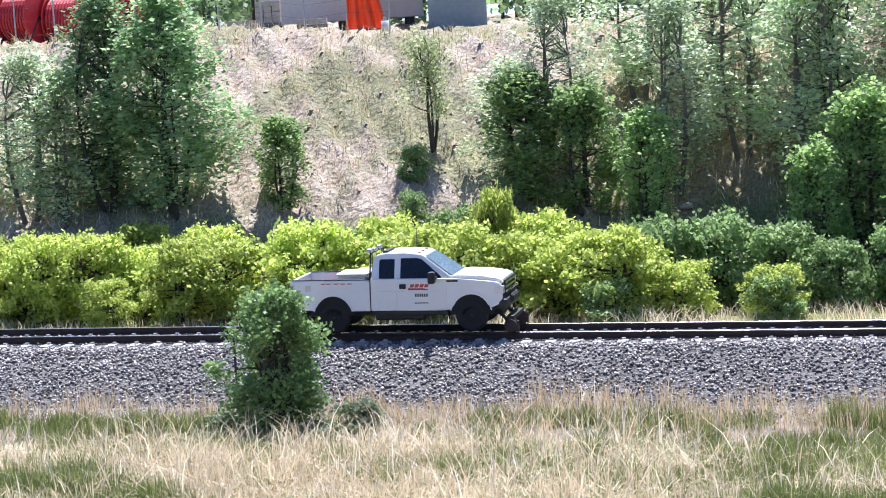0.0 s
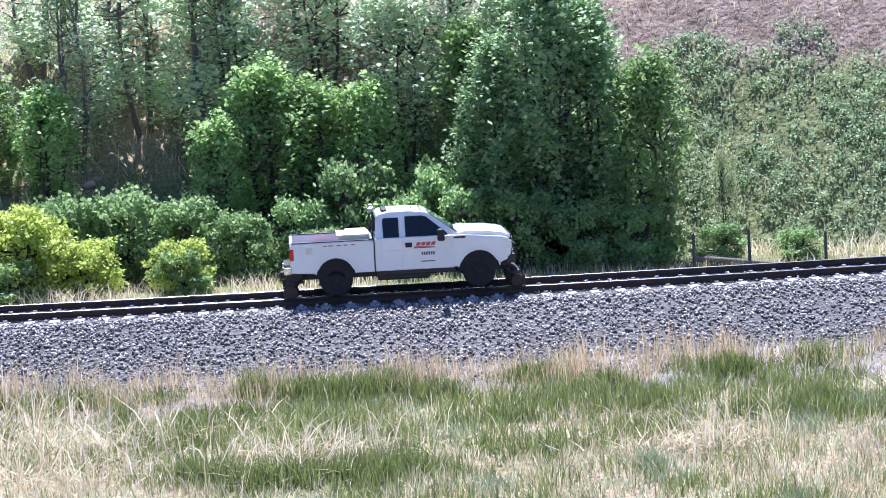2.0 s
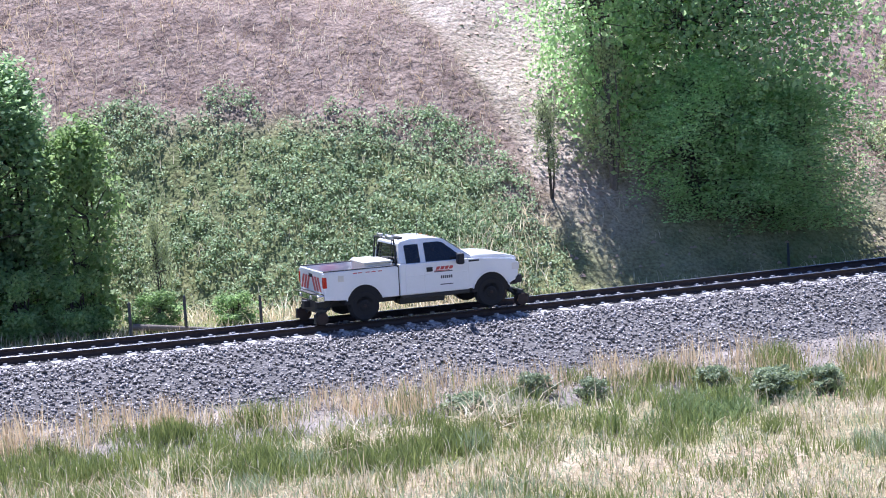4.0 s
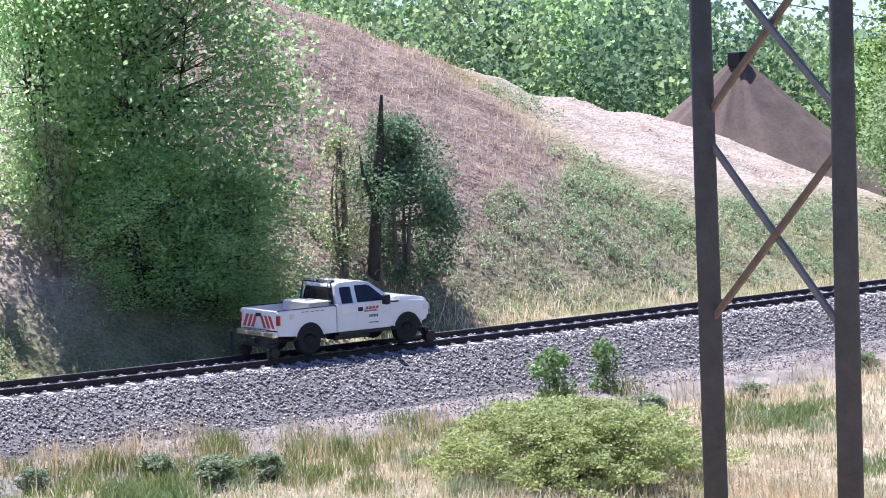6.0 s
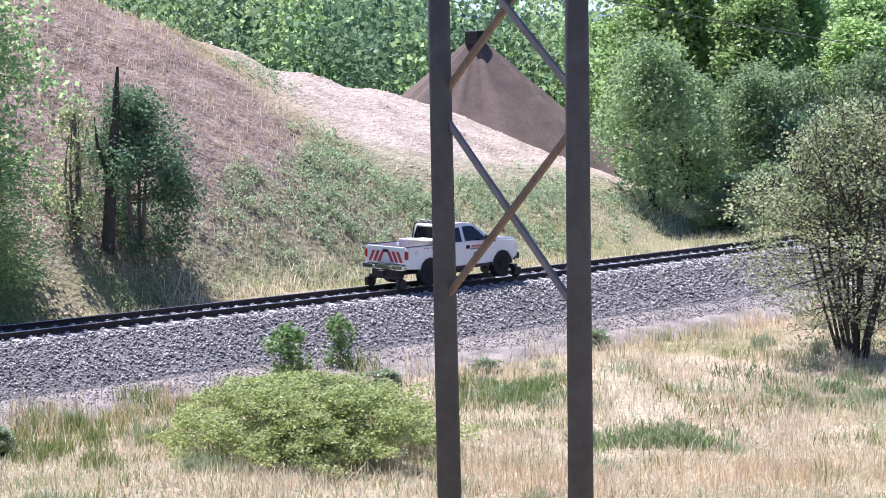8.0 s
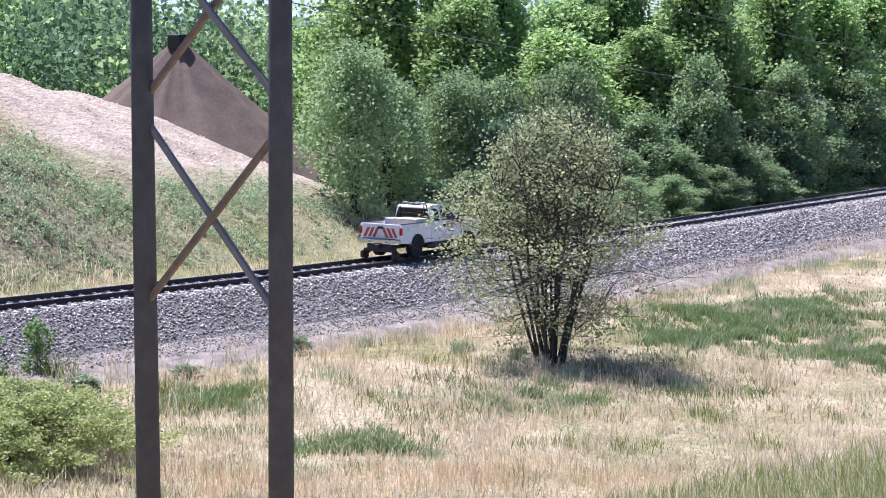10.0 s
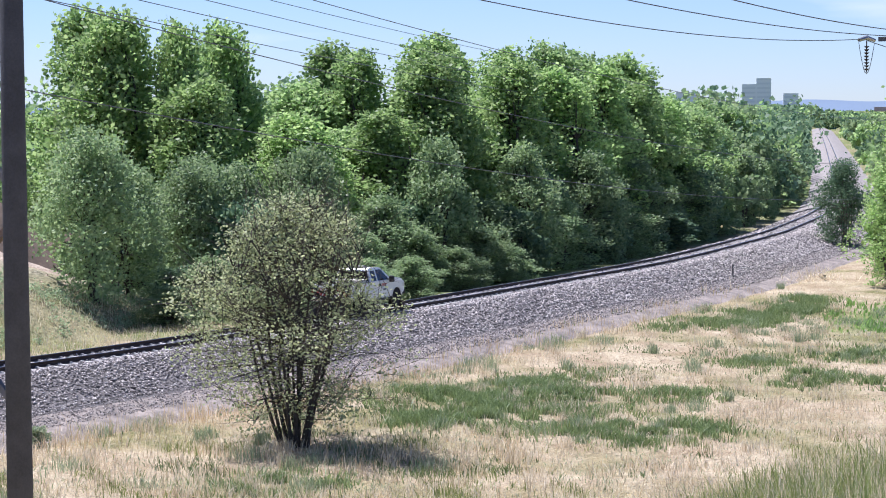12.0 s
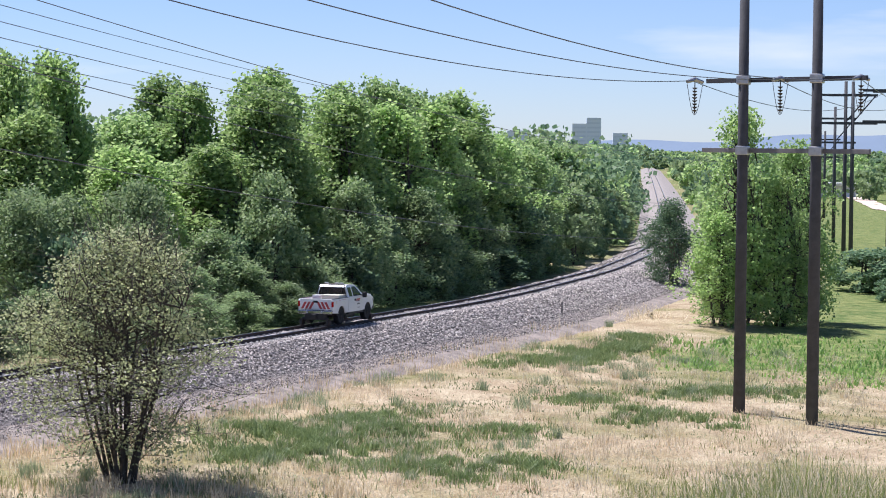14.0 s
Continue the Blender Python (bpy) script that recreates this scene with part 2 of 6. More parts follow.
CREST = np.array([(-80, 9.2), (57, 8.7), (69, 7.9), (80, 7.8), (90, 9.6), (108, 12.0), (122, 11.7), (129, 10.7), (134, 9.5), (136, 8.8), (139, 7.8), (142, 6.9), (144, 6.3), (149, 5.6), (152, 5.1), (157, 3.9), (161, 2.5), (165, 0.7), (172, -1.4), (400, -1.6)])
FOOT = np.array([(-80, 11), (60, 10), (80, 11), (96, 9), (104, 5), (118, 5), (126, 6.5), (150, 8), (165, 10), (400, 10)])


def land(x, y):
    """Height of the ground."""
    x, y = np.asarray(x, dtype=float), np.asarray(y, dtype=float)
    flat = np.stack([x.ravel(), y.ravel()], 1)
    s, o = line_place(flat)
    k = reach_of(flat[:, 0], flat[:, 1])
    x, y = flat[:, 0] / k, flat[:, 1] / k
    z0 = np.interp(s, ARC, SURVEY[:, 2])
    r, az = np.hypot(x, y), np.degrees(np.arctan2(x, y))
    # camera's side
    near = z0 - 1.45 - 0.035 * np.clip(-o - 8, 0, 30) + 0.12 * wobble(x, y, 5.0) + 0.05 * wobble(x, y, 1.6, 2.0)
    near = np.where(o > -8.5, z0 - 1.6 + (near - z0 + 1.6) * ease((-o - 7.2) / 1.3), near)
    fall = np.interp(az, [48, 60, 67, 74, 80, 100, 120], [0.36, 0.16, 0.127, 0.1, 0.077, 0.16, 0.36])
    knoll = 6.9 - fall * np.clip(r - 2, 0, None) - 0.5 * np.clip(r - 15, 0, None) * ease((az - 48) / 12)
    near = np.maximum(near, knoll)
    # beyond the line: a verge, then the bank
    crest, foot = np.interp(s, CREST[:, 0], CREST[:, 1]), np.interp(s, FOOT[:, 0], FOOT[:, 1])
    verge = z0 - 0.75 + 0.08 * wobble(x, y, 3.0, 1.0)
    u = (o - foot) / (24 - foot)
    rough = 0.25 * wobble(x, y, 4.0, 3.0) + 0.12 * wobble(x, y, 1.3, 5.0)
    rough = rough + (0.16 * np.sin((s + 0.55 * o) * 4.2 + 1.5 * wobble(x, y, 3.0)) + 0.1 * np.sin((s + 0.55 * o) * 9.7 + 2.0 * wobble(x, y, 2.0))) * ease((86 - s) / 4)
    rise = np.clip(u, 0, 1)
    rise = rise + 0.06 * np.sin(np.pi * rise)
    far = verge + (np.maximum(crest, verge) - verge) * np.where(u > 0, rise, 0) + rough * ease(u * 3) * ease((190 - s) / 30)
    far -= 0.04 * np.clip(o - 26, 0, 120) * ease((170 - s) / 40) * ease((s - 120) / 20)
    z = np.where(o > 0, far, near)
    # the plain falls away gently into the distance
    z = np.where(np.abs(o) < 3.2, np.minimum(z, z0 - 0.9), z)
    return EYE + (z - EYE) * k


def drop(x, y):
    return float(land(np.array([x]), np.array([y]))[0])


def at(s, o):
    """Plan place and ground height at s along the line and o off it."""
    p = on_line(s, o)
    return float(p[0]), float(p[1]), drop(p[0], p[1])


def build_ground():
    az = np.radians(np.concatenate([np.arange(-180, -18, 6.0), np.arange(-18, 90, 0.22), np.arange(90, 180.1, 6.0)]))
    r = np.concatenate([[0.0, 1.0, 2.0], np.arange(3, 34, 0.8), np.arange(34, 125, 0.45), 125 * 1.03 ** np.arange(0, 122)])
    a, q = np.meshgrid(az, r, indexing="ij")
    x, y = (np.sin(a) * q).ravel(), (np.cos(a) * q).ravel()
    v = np.stack([x, y, land(x, y)], 1)
    m, k = len(az), len(r)
    i = (np.arange(m - 1)[:, None] * k + np.arange(k - 1)[None, :]).ravel()
    f = np.stack([i, i + k, i + k + 1, i + 1], 1)[:, ::-1]
    me = np_mesh("ground", v, f)
    s, o = line_place(v[:, :2])
    bank = ease((o - 5) / 4) * ease((172 - s) / 12)
    bare = bank * (ease((75 - s) / 5) + ease((s - 107.6 + 0.35 * np.clip(o - 14, 0, None) + 0.5 * wobble(x, y, 1.4, 2.0)) / 1.0) * ease((119 - s + 0.8 * wobble(x, y, 2.0, 3.0)) / 3) * ease((30 - o) / 3) + ease((s - 139) / 4) * ease((o - 11) / 4))
    low = ease((s - 74) / 5) * (ease((16.5 - 0.5 * np.clip(s - 97, 0, None) - o + 1.2 * wobble(x, y, 3.0)) / 2) * ease((107.4 - s) / 1.5) + 0.5 * ease((s - 122) / 4) * ease((10.5 + 0.5 * np.clip(s - 128, 0, 12) - o + 1.5 * wobble(x, y, 3.0)) / 2))
    brown = bank * ease((s - 76) / 6) * ease((140 - s) / 4) * (1 - np.clip(bare, 0, 1))
    green = bank * low * 0.8 + 0.7 * ease((o - 2.5) / 2) * ease((9 - o) / 3) * ease((wobble(x, y, 5.0) + 0.5) / 0.8)
    green = green + ease((-o - 14) / 6) * ease((s - 165) / 25) * ease((wobble(x, y, 14.0, 1.0) + 0.6) / 0.8) + ease((np.hypot(x, y) - 190) / 80) * (0.35 + 0.55 * ease((wobble(x, y, 17.0, 2.0) + 0.5 * wobble(x, y, 6.0, 4.0) + 0.4) / 0.6))
    green = green + bank * ease((78 - s) / 5) * 0.55 * ease((wobble(x, y, 3.2, 4.0) + 0.45 * wobble(x, y, 0.9, 1.0) + 0.45) / 0.7)
    green = green + 0.9 * ease((s - 160) / 10) * ease((o - 3.5) / 1.5) * ease((260 - s) / 20)
    green = green + 0.9 * ease((s - 178) / 6) * ease((-o - 15) / 2) * ease((np.hypot(x, y) - 90) / 10)
    zones = np.stack([bare, green, brown, np.ones_like(s)], 1).clip(0, 1).astype(np.float32)
    layer = me.color_attributes.new("soil", "FLOAT_COLOR", "POINT")
    layer.data.foreach_set("color", zones.ravel())
    ob = mesh_ob("ground", me, GROUND, smooth=True)
    return tagged(ob, "dry grassy ground rising to a bare earth bank", "ground", kind="structure")


ground = build_ground()


# ---- track and ballast ----
def strip(name, s0, s1, step, profile, mat_, parent=None, label="", smooth=False):
    """A band along the line with a cross-section of (o, dz) points."""
    s = np.arange(s0, s1 + step, step)
    rows = np.stack([on_line(s, o, dz) for o, dz in profile], 1)
    k = len(profile)
    i = (np.arange(len(s) - 1)[:, None] * k + np.arange(k - 1)[None, :]).ravel()
    f = np.stack([i, i + 1, i + k + 1, i + k], 1)
    return mesh_ob(name, np_mesh(name, rows.reshape(-1, 3), f), mat_, parent, label, smooth)


def ballast_build(nt, n, l, b):
    v = coords(nt)
    vo = n.new("ShaderNodeTexVoronoi")
    vo.inputs["Scale"].default_value = 14.0
    l.new(v, vo.inputs["Vector"])
    h = n.new("ShaderNodeSeparateColor")
    l.new(vo.outputs["Color"], h.inputs[0])
    # near-black tones put the shade of the gaps between stones into the bed
    c = mix(nt, h.outputs[0], (0.02, 0.018, 0.018), (0.2, 0.184, 0.173))
    l.new(mix(nt, 0.35, c, noise_mix(nt, 0.4, 5.0, (0.09, 0.082, 0.077), (0.2, 0.18, 0.168), vec=v)), b.inputs["Base Color"])
    b.inputs["Roughness"].default_value = 0.9
    bp = n.new("ShaderNodeBump")
    bp.inputs["Strength"].default_value, bp.inputs["Distance"].default_value = 1.0, 0.05
    l.new(vo.outputs["Distance"], bp.inputs["Height"])
    l.new(bp.outputs[0], b.inputs["Normal"])


BALLAST = material("ballast bed with gap shade", ballast_build)
GRAVEL = plain("fine gravel", (0.34, 0.29, 0.25), 0.95, wear=0.75, scale=1.2, relief=1.0)
CONCRETE = plain("concrete tie", (0.5, 0.48, 0.46), 0.85, wear=0.3, scale=5)
RAIL_SIDE = plain("rusty rail steel", (0.055, 0.038, 0.032), 0.7, 0.4, wear=0.4)
RAIL_HEAD = plain("worn rail head", (0.55, 0.55, 0.56), 0.25, 0.9, wear=0.2)
BED = [(5.4, -1.5), (3.4, -0.8), (1.85, -0.26), (1.2, -0.212), (-1.2, -0.212), (-1.85, -0.26), (-4.0, -1.15), (-4.6, -1.3)]
tagged(strip("ballast", 5, 278, 1.0, BED, BALLAST), "grey crushed stone ballast under the track", "ballast", kind="structure")
# far stretch of the same ballast, its sunlit look painted as a paler tone
tagged(strip("ballast", 279, 1000, 1.0, BED, plain("sunlit pale ballast", (0.33, 0.3, 0.275), 0.95, wear=0.4, scale=1.5, relief=0.6)), "ballast under the far track, sunlight put into its pale colour", "ballast", kind="structure")
tagged(strip("service_path", 5, 262, 1.0, [(-4.3, -1.24), (-5.4, -1.36), (-6.6, -1.42), (-7.6, -1.75)], GRAVEL), "pale fine gravel strip along the ballast", "path", kind="structure")

track = empty("railway_track", "single railway track with dark steel rails on concrete ties", "railway", kind="structure")


def build_track():
    for o in (-0.7525, 0.7525):
        rail = strip("rail", 5, 1000, 0.8, [(o + 0.075, -0.186), (o + 0.07, -0.172), (o + 0.012, -0.155), (o + 0.009, -0.05), (o + 0.036, -0.036), (o + 0.037, -0.008),
                                            (o - 0.037, -0.008), (o - 0.036, -0.036), (o - 0.009, -0.05), (o - 0.012, -0.155), (o - 0.07, -0.172), (o - 0.075, -0.186)][::-1], RAIL_SIDE, track)
        strip("rail_head", 5, 1000, 0.8, [(o + 0.036, -0.008), (o + 0.03, 0.0), (o - 0.03, 0.0), (o - 0.036, -0.008)][::-1], RAIL_HEAD, rail, "bright worn running surface")
    bm = bmesh.new()
    box(bm, -0.13, -1.29, -0.42, 0.13, 1.29, -0.19)
    for o in (-0.7525, 0.7525):
        for e in (-0.11, 0.11):
            box(bm, -0.05, o + e - 0.045, -0.19, 0.05, o + e + 0.045, -0.145)
    tie = part("tie", bm, CONCRETE, track)
    bm = bmesh.new()
    s0, n = 50.0, 0
    tie.matrix_local = pose(*on_line(s0), 0, 0, heading(s0))
    for k in range(1, 560):
        s = s0 + 0.61 * k
        m = pose(*on_line(s), 0, 0, heading(s))
        if k < 290:
            t = new("tie", tie.data)
            t.parent, t.matrix_local = track, m
        else:
            box(bm, -0.13, -1.29, -0.42, 0.13, 1.29, -0.19, m=m)
    tagged(part("far_ties", bm, CONCRETE, track), kind="stuff")


build_track()


def scatter_stones():
    """Crushed stones on the shoulder and between the ties."""
    n = 135000
    s = 48 + 225 * rng.random(n) ** 1.3
    o = np.where(rng.random(n) < 0.85, -1.45 - 4.6 * rng.random(n) ** 1.5, rng.uniform(-1.45, 3.2, n))
    prof_o, prof_z = np.array([-6.6, -4.6, -4.0, -1.85, -1.2, 1.2, 1.85, 3.4, 5.4]), np.array([-1.42, -1.27, -1.15, -0.26, -0.212, -0.212, -0.26, -0.8, -1.5])
    c = on_line(s, o) + np.stack([np.zeros(n), np.zeros(n), np.interp(o, prof_o, prof_z) + rng.uniform(-0.01, 0.035, n)], 1)
    size = rng.uniform(0.03, 0.062, n) * (1 + 0.007 * np.clip(s - 110, 0, None)) * np.where(o < -4.2, 0.6, 1.0)
    base = np.array([(1, 0, 0), (0, 1, 0), (-1, 0, 0), (0, -1, 0), (0.2, 0.1, 0.8), (0, 0, -0.7)], dtype=float)
    jit = base[None] * rng.uniform(0.6, 1.35, (n, 6, 1)) + rng.normal(0, 0.18, (n, 6, 3))
    a = rng.uniform(0, 2 * np.pi, n)
    ca, sa = np.cos(a)[:, None], np.sin(a)[:, None]
    v = np.stack([jit[..., 0] * ca - jit[..., 1] * sa, jit[..., 0] * sa + jit[..., 1] * ca, jit[..., 2]], 2) * size[:, None, None] + c[:, None, :]
    tri = np.array([(0, 1, 4), (1, 2, 4), (2, 3, 4), (3, 0, 4), (1, 0, 5), (2, 1, 5), (3, 2, 5), (0, 3, 5)])
    f = (tri[None] + 6 * np.arange(n)[:, None, None]).reshape(-1, 3)
    def build(nt, nn, l, b):
        g = nn.new("ShaderNodeNewGeometry")
        r = nn.new("ShaderNodeValToRGB")
        r.color_ramp.elements[0].color, r.color_ramp.elements[1].color = (0.07, 0.062, 0.06, 1), (0.6, 0.545, 0.5, 1)
        r.color_ramp.elements.new(0.5).color = (0.27, 0.245, 0.23, 1)
        l.new(g.outputs["Random Per Island"], r.inputs[0])
        l.new(r.outputs[0], b.inputs["Base Color"])
        b.inputs["Roughness"].default_value = 0.75
    tagged(mesh_ob("ballast_stones", np_mesh("ballast_stones", v.reshape(-1, 3), f), material("ballast stone", build)), "loose grey and pink crushed ballast stones", "stones", kind="stuff")


scatter_stones()


# ---- plants ----
def quads(c, size, up=0.3, aspect=0.55, tilt=1.0):
    """Leaves: one small folded diamond at each place c."""
    n = len(c)
    d = rng.normal(0, 1, (n, 3)) * np.array([1, 1, tilt])
    d /= np.linalg.norm(d, axis=1)[:, None]
    w = np.cross(d, rng.normal(0, 1, (n, 3)) * np.array([tilt, tilt, 1]) + np.array([0, 0, up]))
    w /= np.linalg.norm(w, axis=1)[:, None] + 1e-9
    k = (size * rng.uniform(0.6, 1.3, n))[:, None]
    v = np.stack([c - d * k * 0.5, c + w * k * aspect * 0.5, c + d * k * 0.5, c - w * k * aspect * 0.5], 1)
    return v.reshape(-1, 3), np.arange(4 * n).reshape(-1, 4)


def tubes(paths, n=5):
    """Tapered limbs: paths are (points, radii)."""
    V, F, base = [], [], 0
    a = np.arange(n) * 2 * np.pi / n
    for p, r in paths:
        p = np.asarray(p, dtype=float)
        t = np.gradient(p, axis=0)
        t /= np.linalg.norm(t, axis=1)[:, None]
        u = np.cross(t, np.array([0.31, 0.87, 0.12]))
        u /= np.linalg.norm(u, axis=1)[:, None]
        w = np.cross(t, u)
        ring = p[:, None] + (u[:, None] * np.cos(a)[None, :, None] + w[:, None] * np.sin(a)[None, :, None]) * np.asarray(r)[:, None, None]
        V.append(ring.reshape(-1, 3))
        i = (np.arange(len(p) - 1)[:, None] * n + np.arange(n)[None, :])
        j = (np.arange(len(p) - 1)[:, None] * n + (np.arange(n)[None, :] + 1) % n)
        F.append(np.stack([i, j, j + n, i + n], 2).reshape(-1, 4) + base)
        base += len(p) * n
    return np.concatenate(V), np.concatenate(F)


def bent(a, b, sag, k=5):
    t = np.linspace(0, 1, k)[:, None]
    side = rng.normal(0, sag, 3) * np.array([1, 1, 0.4])
    return np.asarray(a) * (1 - t) + np.asarray(b) * t + side * np.sin(np.pi * t)


def tree(name, label, category, leaf, bark, h, w, stems=1, clumps=40, leaves=5000, size=0.13, low=0.2, spread=0.55, thick=0.09, point=0.6, spray=0.16, twigs=0, twig_r=0.008, group="", tilt=1.0):
    """A tree or bush of height h and width w: tapered stems, limbs to the clumps, and a crown of single leaves."""
    thing = empty(name, label, category, group)
    leaves, size, w = int(leaves * 1.5), size * 1.18, w * 0.92
    cs, paths = [], []
    for k in range(clumps):
        u = rng.random() ** 0.85
        z = h * (low + (0.97 - low) * u)
        env = math.sin(math.pi * (0.1 + 0.8 * u ** (point + 0.2))) ** 0.6 * (1 - (0.55 if h > 4.5 else 0.08) * u ** 4)
        if h < 0.5 * w:
            env = math.sqrt(1 - 0.88 * u * u)
        rr = 0.5 * w * env * math.sqrt(rng.random()) * (rng.uniform(0.6, 1.35) if h > 8 else rng.uniform(0.75, 1.15))
        a = rng.uniform(0, 2 * math.pi)
        cs.append((rr * math.cos(a), rr * math.sin(a), z))
    cs = np.array(cs)
    tops = []
    for k in range(stems):
        a = rng.uniform(0, 2 * math.pi)
        foot = np.array([math.cos(a), math.sin(a), 0]) * (0.0 if stems == 1 else rng.uniform(0.01, 0.07) * w)
        lean = np.array([math.cos(a), math.sin(a), 0]) * (0.05 if stems == 1 else spread * rng.uniform(0.2, 0.6)) * w * 0.5
        p = bent(foot - np.array([0, 0, 0.3]), lean + np.array([0, 0, h * rng.uniform(0.8, 0.95)]), 0.04 * h, 8)
        tops.append(p)
        paths.append((p, np.linspace(thick, thick * 0.12, 8) * rng.uniform(0.7, 1.1)))
    for c in cs:
        p = tops[rng.integers(stems)]
        i = int(np.clip(np.searchsorted(p[:, 2], c[2] * 0.72), 1, 6))
        paths.append((bent(p[i], c, 0.05 * w, 5), np.linspace(thick * 0.35, thick * 0.06, 5)))
    for k in range(twigs):
        c = cs[rng.integers(len(cs))]
        paths.append((bent(c, c + rng.normal(0, 1, 3) * np.array([0.12 * w, 0.12 * w, 0.08 * h]) + np.array([0, 0, 0.07 * h]), 0.03 * w, 3), np.linspace(twig_r, twig_r * 0.5, 3)))
    v, f = tubes(paths)
    mesh_ob("trunk", np_mesh("trunk", v, f), bark, thing, smooth=True)
    weight = rng.uniform(0.6, 1.4, len(cs))
    reach = np.array([spray * w, spray * w, spray * 0.75 * min(h, 1.6 * w)])
    reach[2] = max(reach[2], 0.5 * reach[0])
    per = 14
    out = np.repeat(cs * np.array([1, 1, 0]) / (0.5 * w), per, axis=0) * 0.8 + np.array([0, 0, 0.35])
    way = out + rng.normal(0, 0.75, (len(out), 3))
    way *= rng.uniform(0.6, 1.8, (len(out), 1)) / np.linalg.norm(way, axis=1)[:, None]
    pick = rng.choice(len(cs), leaves, p=weight / weight.sum()) * per + rng.integers(per, size=leaves)
    along = rng.random(leaves) ** 0.8
    c = cs[pick // per] + way[pick] * along[:, None] * reach + np.clip(rng.normal(0, 1, (leaves, 3)), -1.5, 1.5) * reach * (0.26 + 0.5 * (1 - along))[:, None]
    c[:, 2] = np.maximum(c[:, 2], 0.06)
    v, f = quads(c, size, 0.3, 0.7, tilt)
    mesh_ob("crown", np_mesh("crown", v, f), leaf, thing)
    return thing


def grow(proto, h0, w0, rows, sink=0.05):
    """Sets a plant and its copies at rows of (s, o, height, width)."""
    for k, (s, o, h, w) in enumerate(rows):
        x, y, z = at(s, o)
        k_ = float(reach_of(x, y))
        h, w = h * k_, w * k_
        m = pose(x, y, z - sink, 0, 0, rng.uniform(0, 360)) @ Matrix.Diagonal((w / w0, w / w0, h / h0, 1))
        if k == 0:
            proto.matrix_basis = m
        else:
            c = copy_thing(proto, pose(0, 0, 0))
            c.matrix_basis = m


BANK = "trees on the bank"
ROW = "trees along the railway"
grow(tree("elm_tree", "dense dark green elm tree with several stems on the bank", "tree", LEAF_BANK, BARK, 7, 4, 5, 110, 8200, 0.145, 0.08, spray=0.12, tilt=0.35, group=BANK), 7, 4,
     [(59.9, 13.7, 7.1, 5.0), (57.6, 14.2, 7.0, 4.4), (90.2, 9.0, 8.4, 4.4), (88.8, 9.6, 6.4, 3.4), (91.6, 9.6, 7.4, 3.6)])
grow(tree("willow_tree", "grey-green slender tree with thin foliage", "tree", LEAF_GREY, BARK_GREY, 6, 3.5, 3, 60, 2700, 0.14, 0.1, spray=0.12, tilt=0.35, group=BANK), 6, 3.5,
     [(55.1, 13.7, 5.8, 4.0), (56.3, 13.2, 5.3, 3.2), (52.5, 14.2, 6.3, 4.2), (70.9, 15.1, 4.2, 3.4), (72.2, 16.1, 5.4, 3.4), (76.1, 15.0, 6.2, 3.8), (78.2, 16.5, 6.4, 4.2), (80.3, 15.3, 6.5, 4.2), (74.6, 19.5, 5.4, 4.0), (77.0, 21.0, 5.6, 4.4), (80.0, 20.5, 5.8, 4.6), (83.0, 20.0, 6.0, 4.8), (86.2, 18.8, 6.2, 4.8)])
grow(tree("willow_tree", "grey-green open tree on the shaded bank", "tree", LEAF_GREY, BARK, 6, 4, 3, 56, 2700, 0.15, 0.16, spray=0.12, tilt=0.35, group=BANK), 6, 4,
     [(81.0, 16.1, 6.2, 4.2), (83.6, 15.9, 6.4, 4.6), (86.0, 13.0, 5.8, 4.2), (87.6, 15.0, 6.7, 4.0), (89.4, 12.4, 6.2, 3.6)])
grow(tree("young_tree", "leafy bright green young tree on the bank", "tree", LEAF_BRIGHT, BARK, 4, 2.6, 3, 60, 4200, 0.125, 0.03, spray=0.13, tilt=0.5, group=BANK), 4, 2.6,
     [(63.4, 14.3, 2.9, 2.3), (71.3, 14.6, 3.9, 3.4), (73.2, 14.2, 4.0, 2.8), (75.4, 13.2, 3.8, 2.6), (81.9, 12.5, 4.8, 3.0), (83.2, 11.9, 4.5, 3.2), (88.2, 12.0, 5.2, 3.2), (85.0, 11.4, 4.6, 2.8), (80.6, 11.6, 4.0, 2.4), (93.2, 7.9, 5.8, 2.8)])
grow(tree("thin_tree", "thin sparse tree with bare lower twigs on the slope", "tree", LEAF_OLIVE, BARK, 4, 1.9, 3, 22, 1500, 0.1, 0.3, twigs=60, group=BANK), 4, 1.9,
     [(67.8, 17.1, 3.9, 1.9), (108.3, 8.3, 3.1, 1.0), (95.3, 7.6, 3.2, 0.9)])
grow(tree("hedge_shrub", "bright yellow-green broad-leaved shrub beside the track", "shrub", LEAF_YELLOW, BARK, 2.6, 3.4, 6, 60, 5200, 0.12, 0.05, spray=0.11, group="hedge shrubs"), 2.6, 3.4,
     [(46.5 + 1.42 * k + rng.uniform(-0.3, 0.3), 7.4 + 0.5 * math.sin(k * 2.1) + rng.uniform(-0.3, 0.3), (2.25 + 0.02 * k) * rng.uniform(0.86, 1.14), rng.uniform(2.6, 3.8)) for k in range(21)]
     + [(47.0 + 2.6 * k + rng.uniform(-0.4, 0.4), 9.7 + rng.uniform(-0.5, 0.6), rng.uniform(2.1, 2.8), rng.uniform(2.6, 3.4)) for k in range(11)]
     + [(77.0, 6.6, 1.6, 2.4), (79.6, 6.4, 1.5, 2.2), (71.0, 10.5, 3.4, 2.0), (60.2, 5.9, 1.4, 2.0), (54.0, 5.8, 1.3, 2.2), (67.4, 5.8, 1.4, 2.0)])
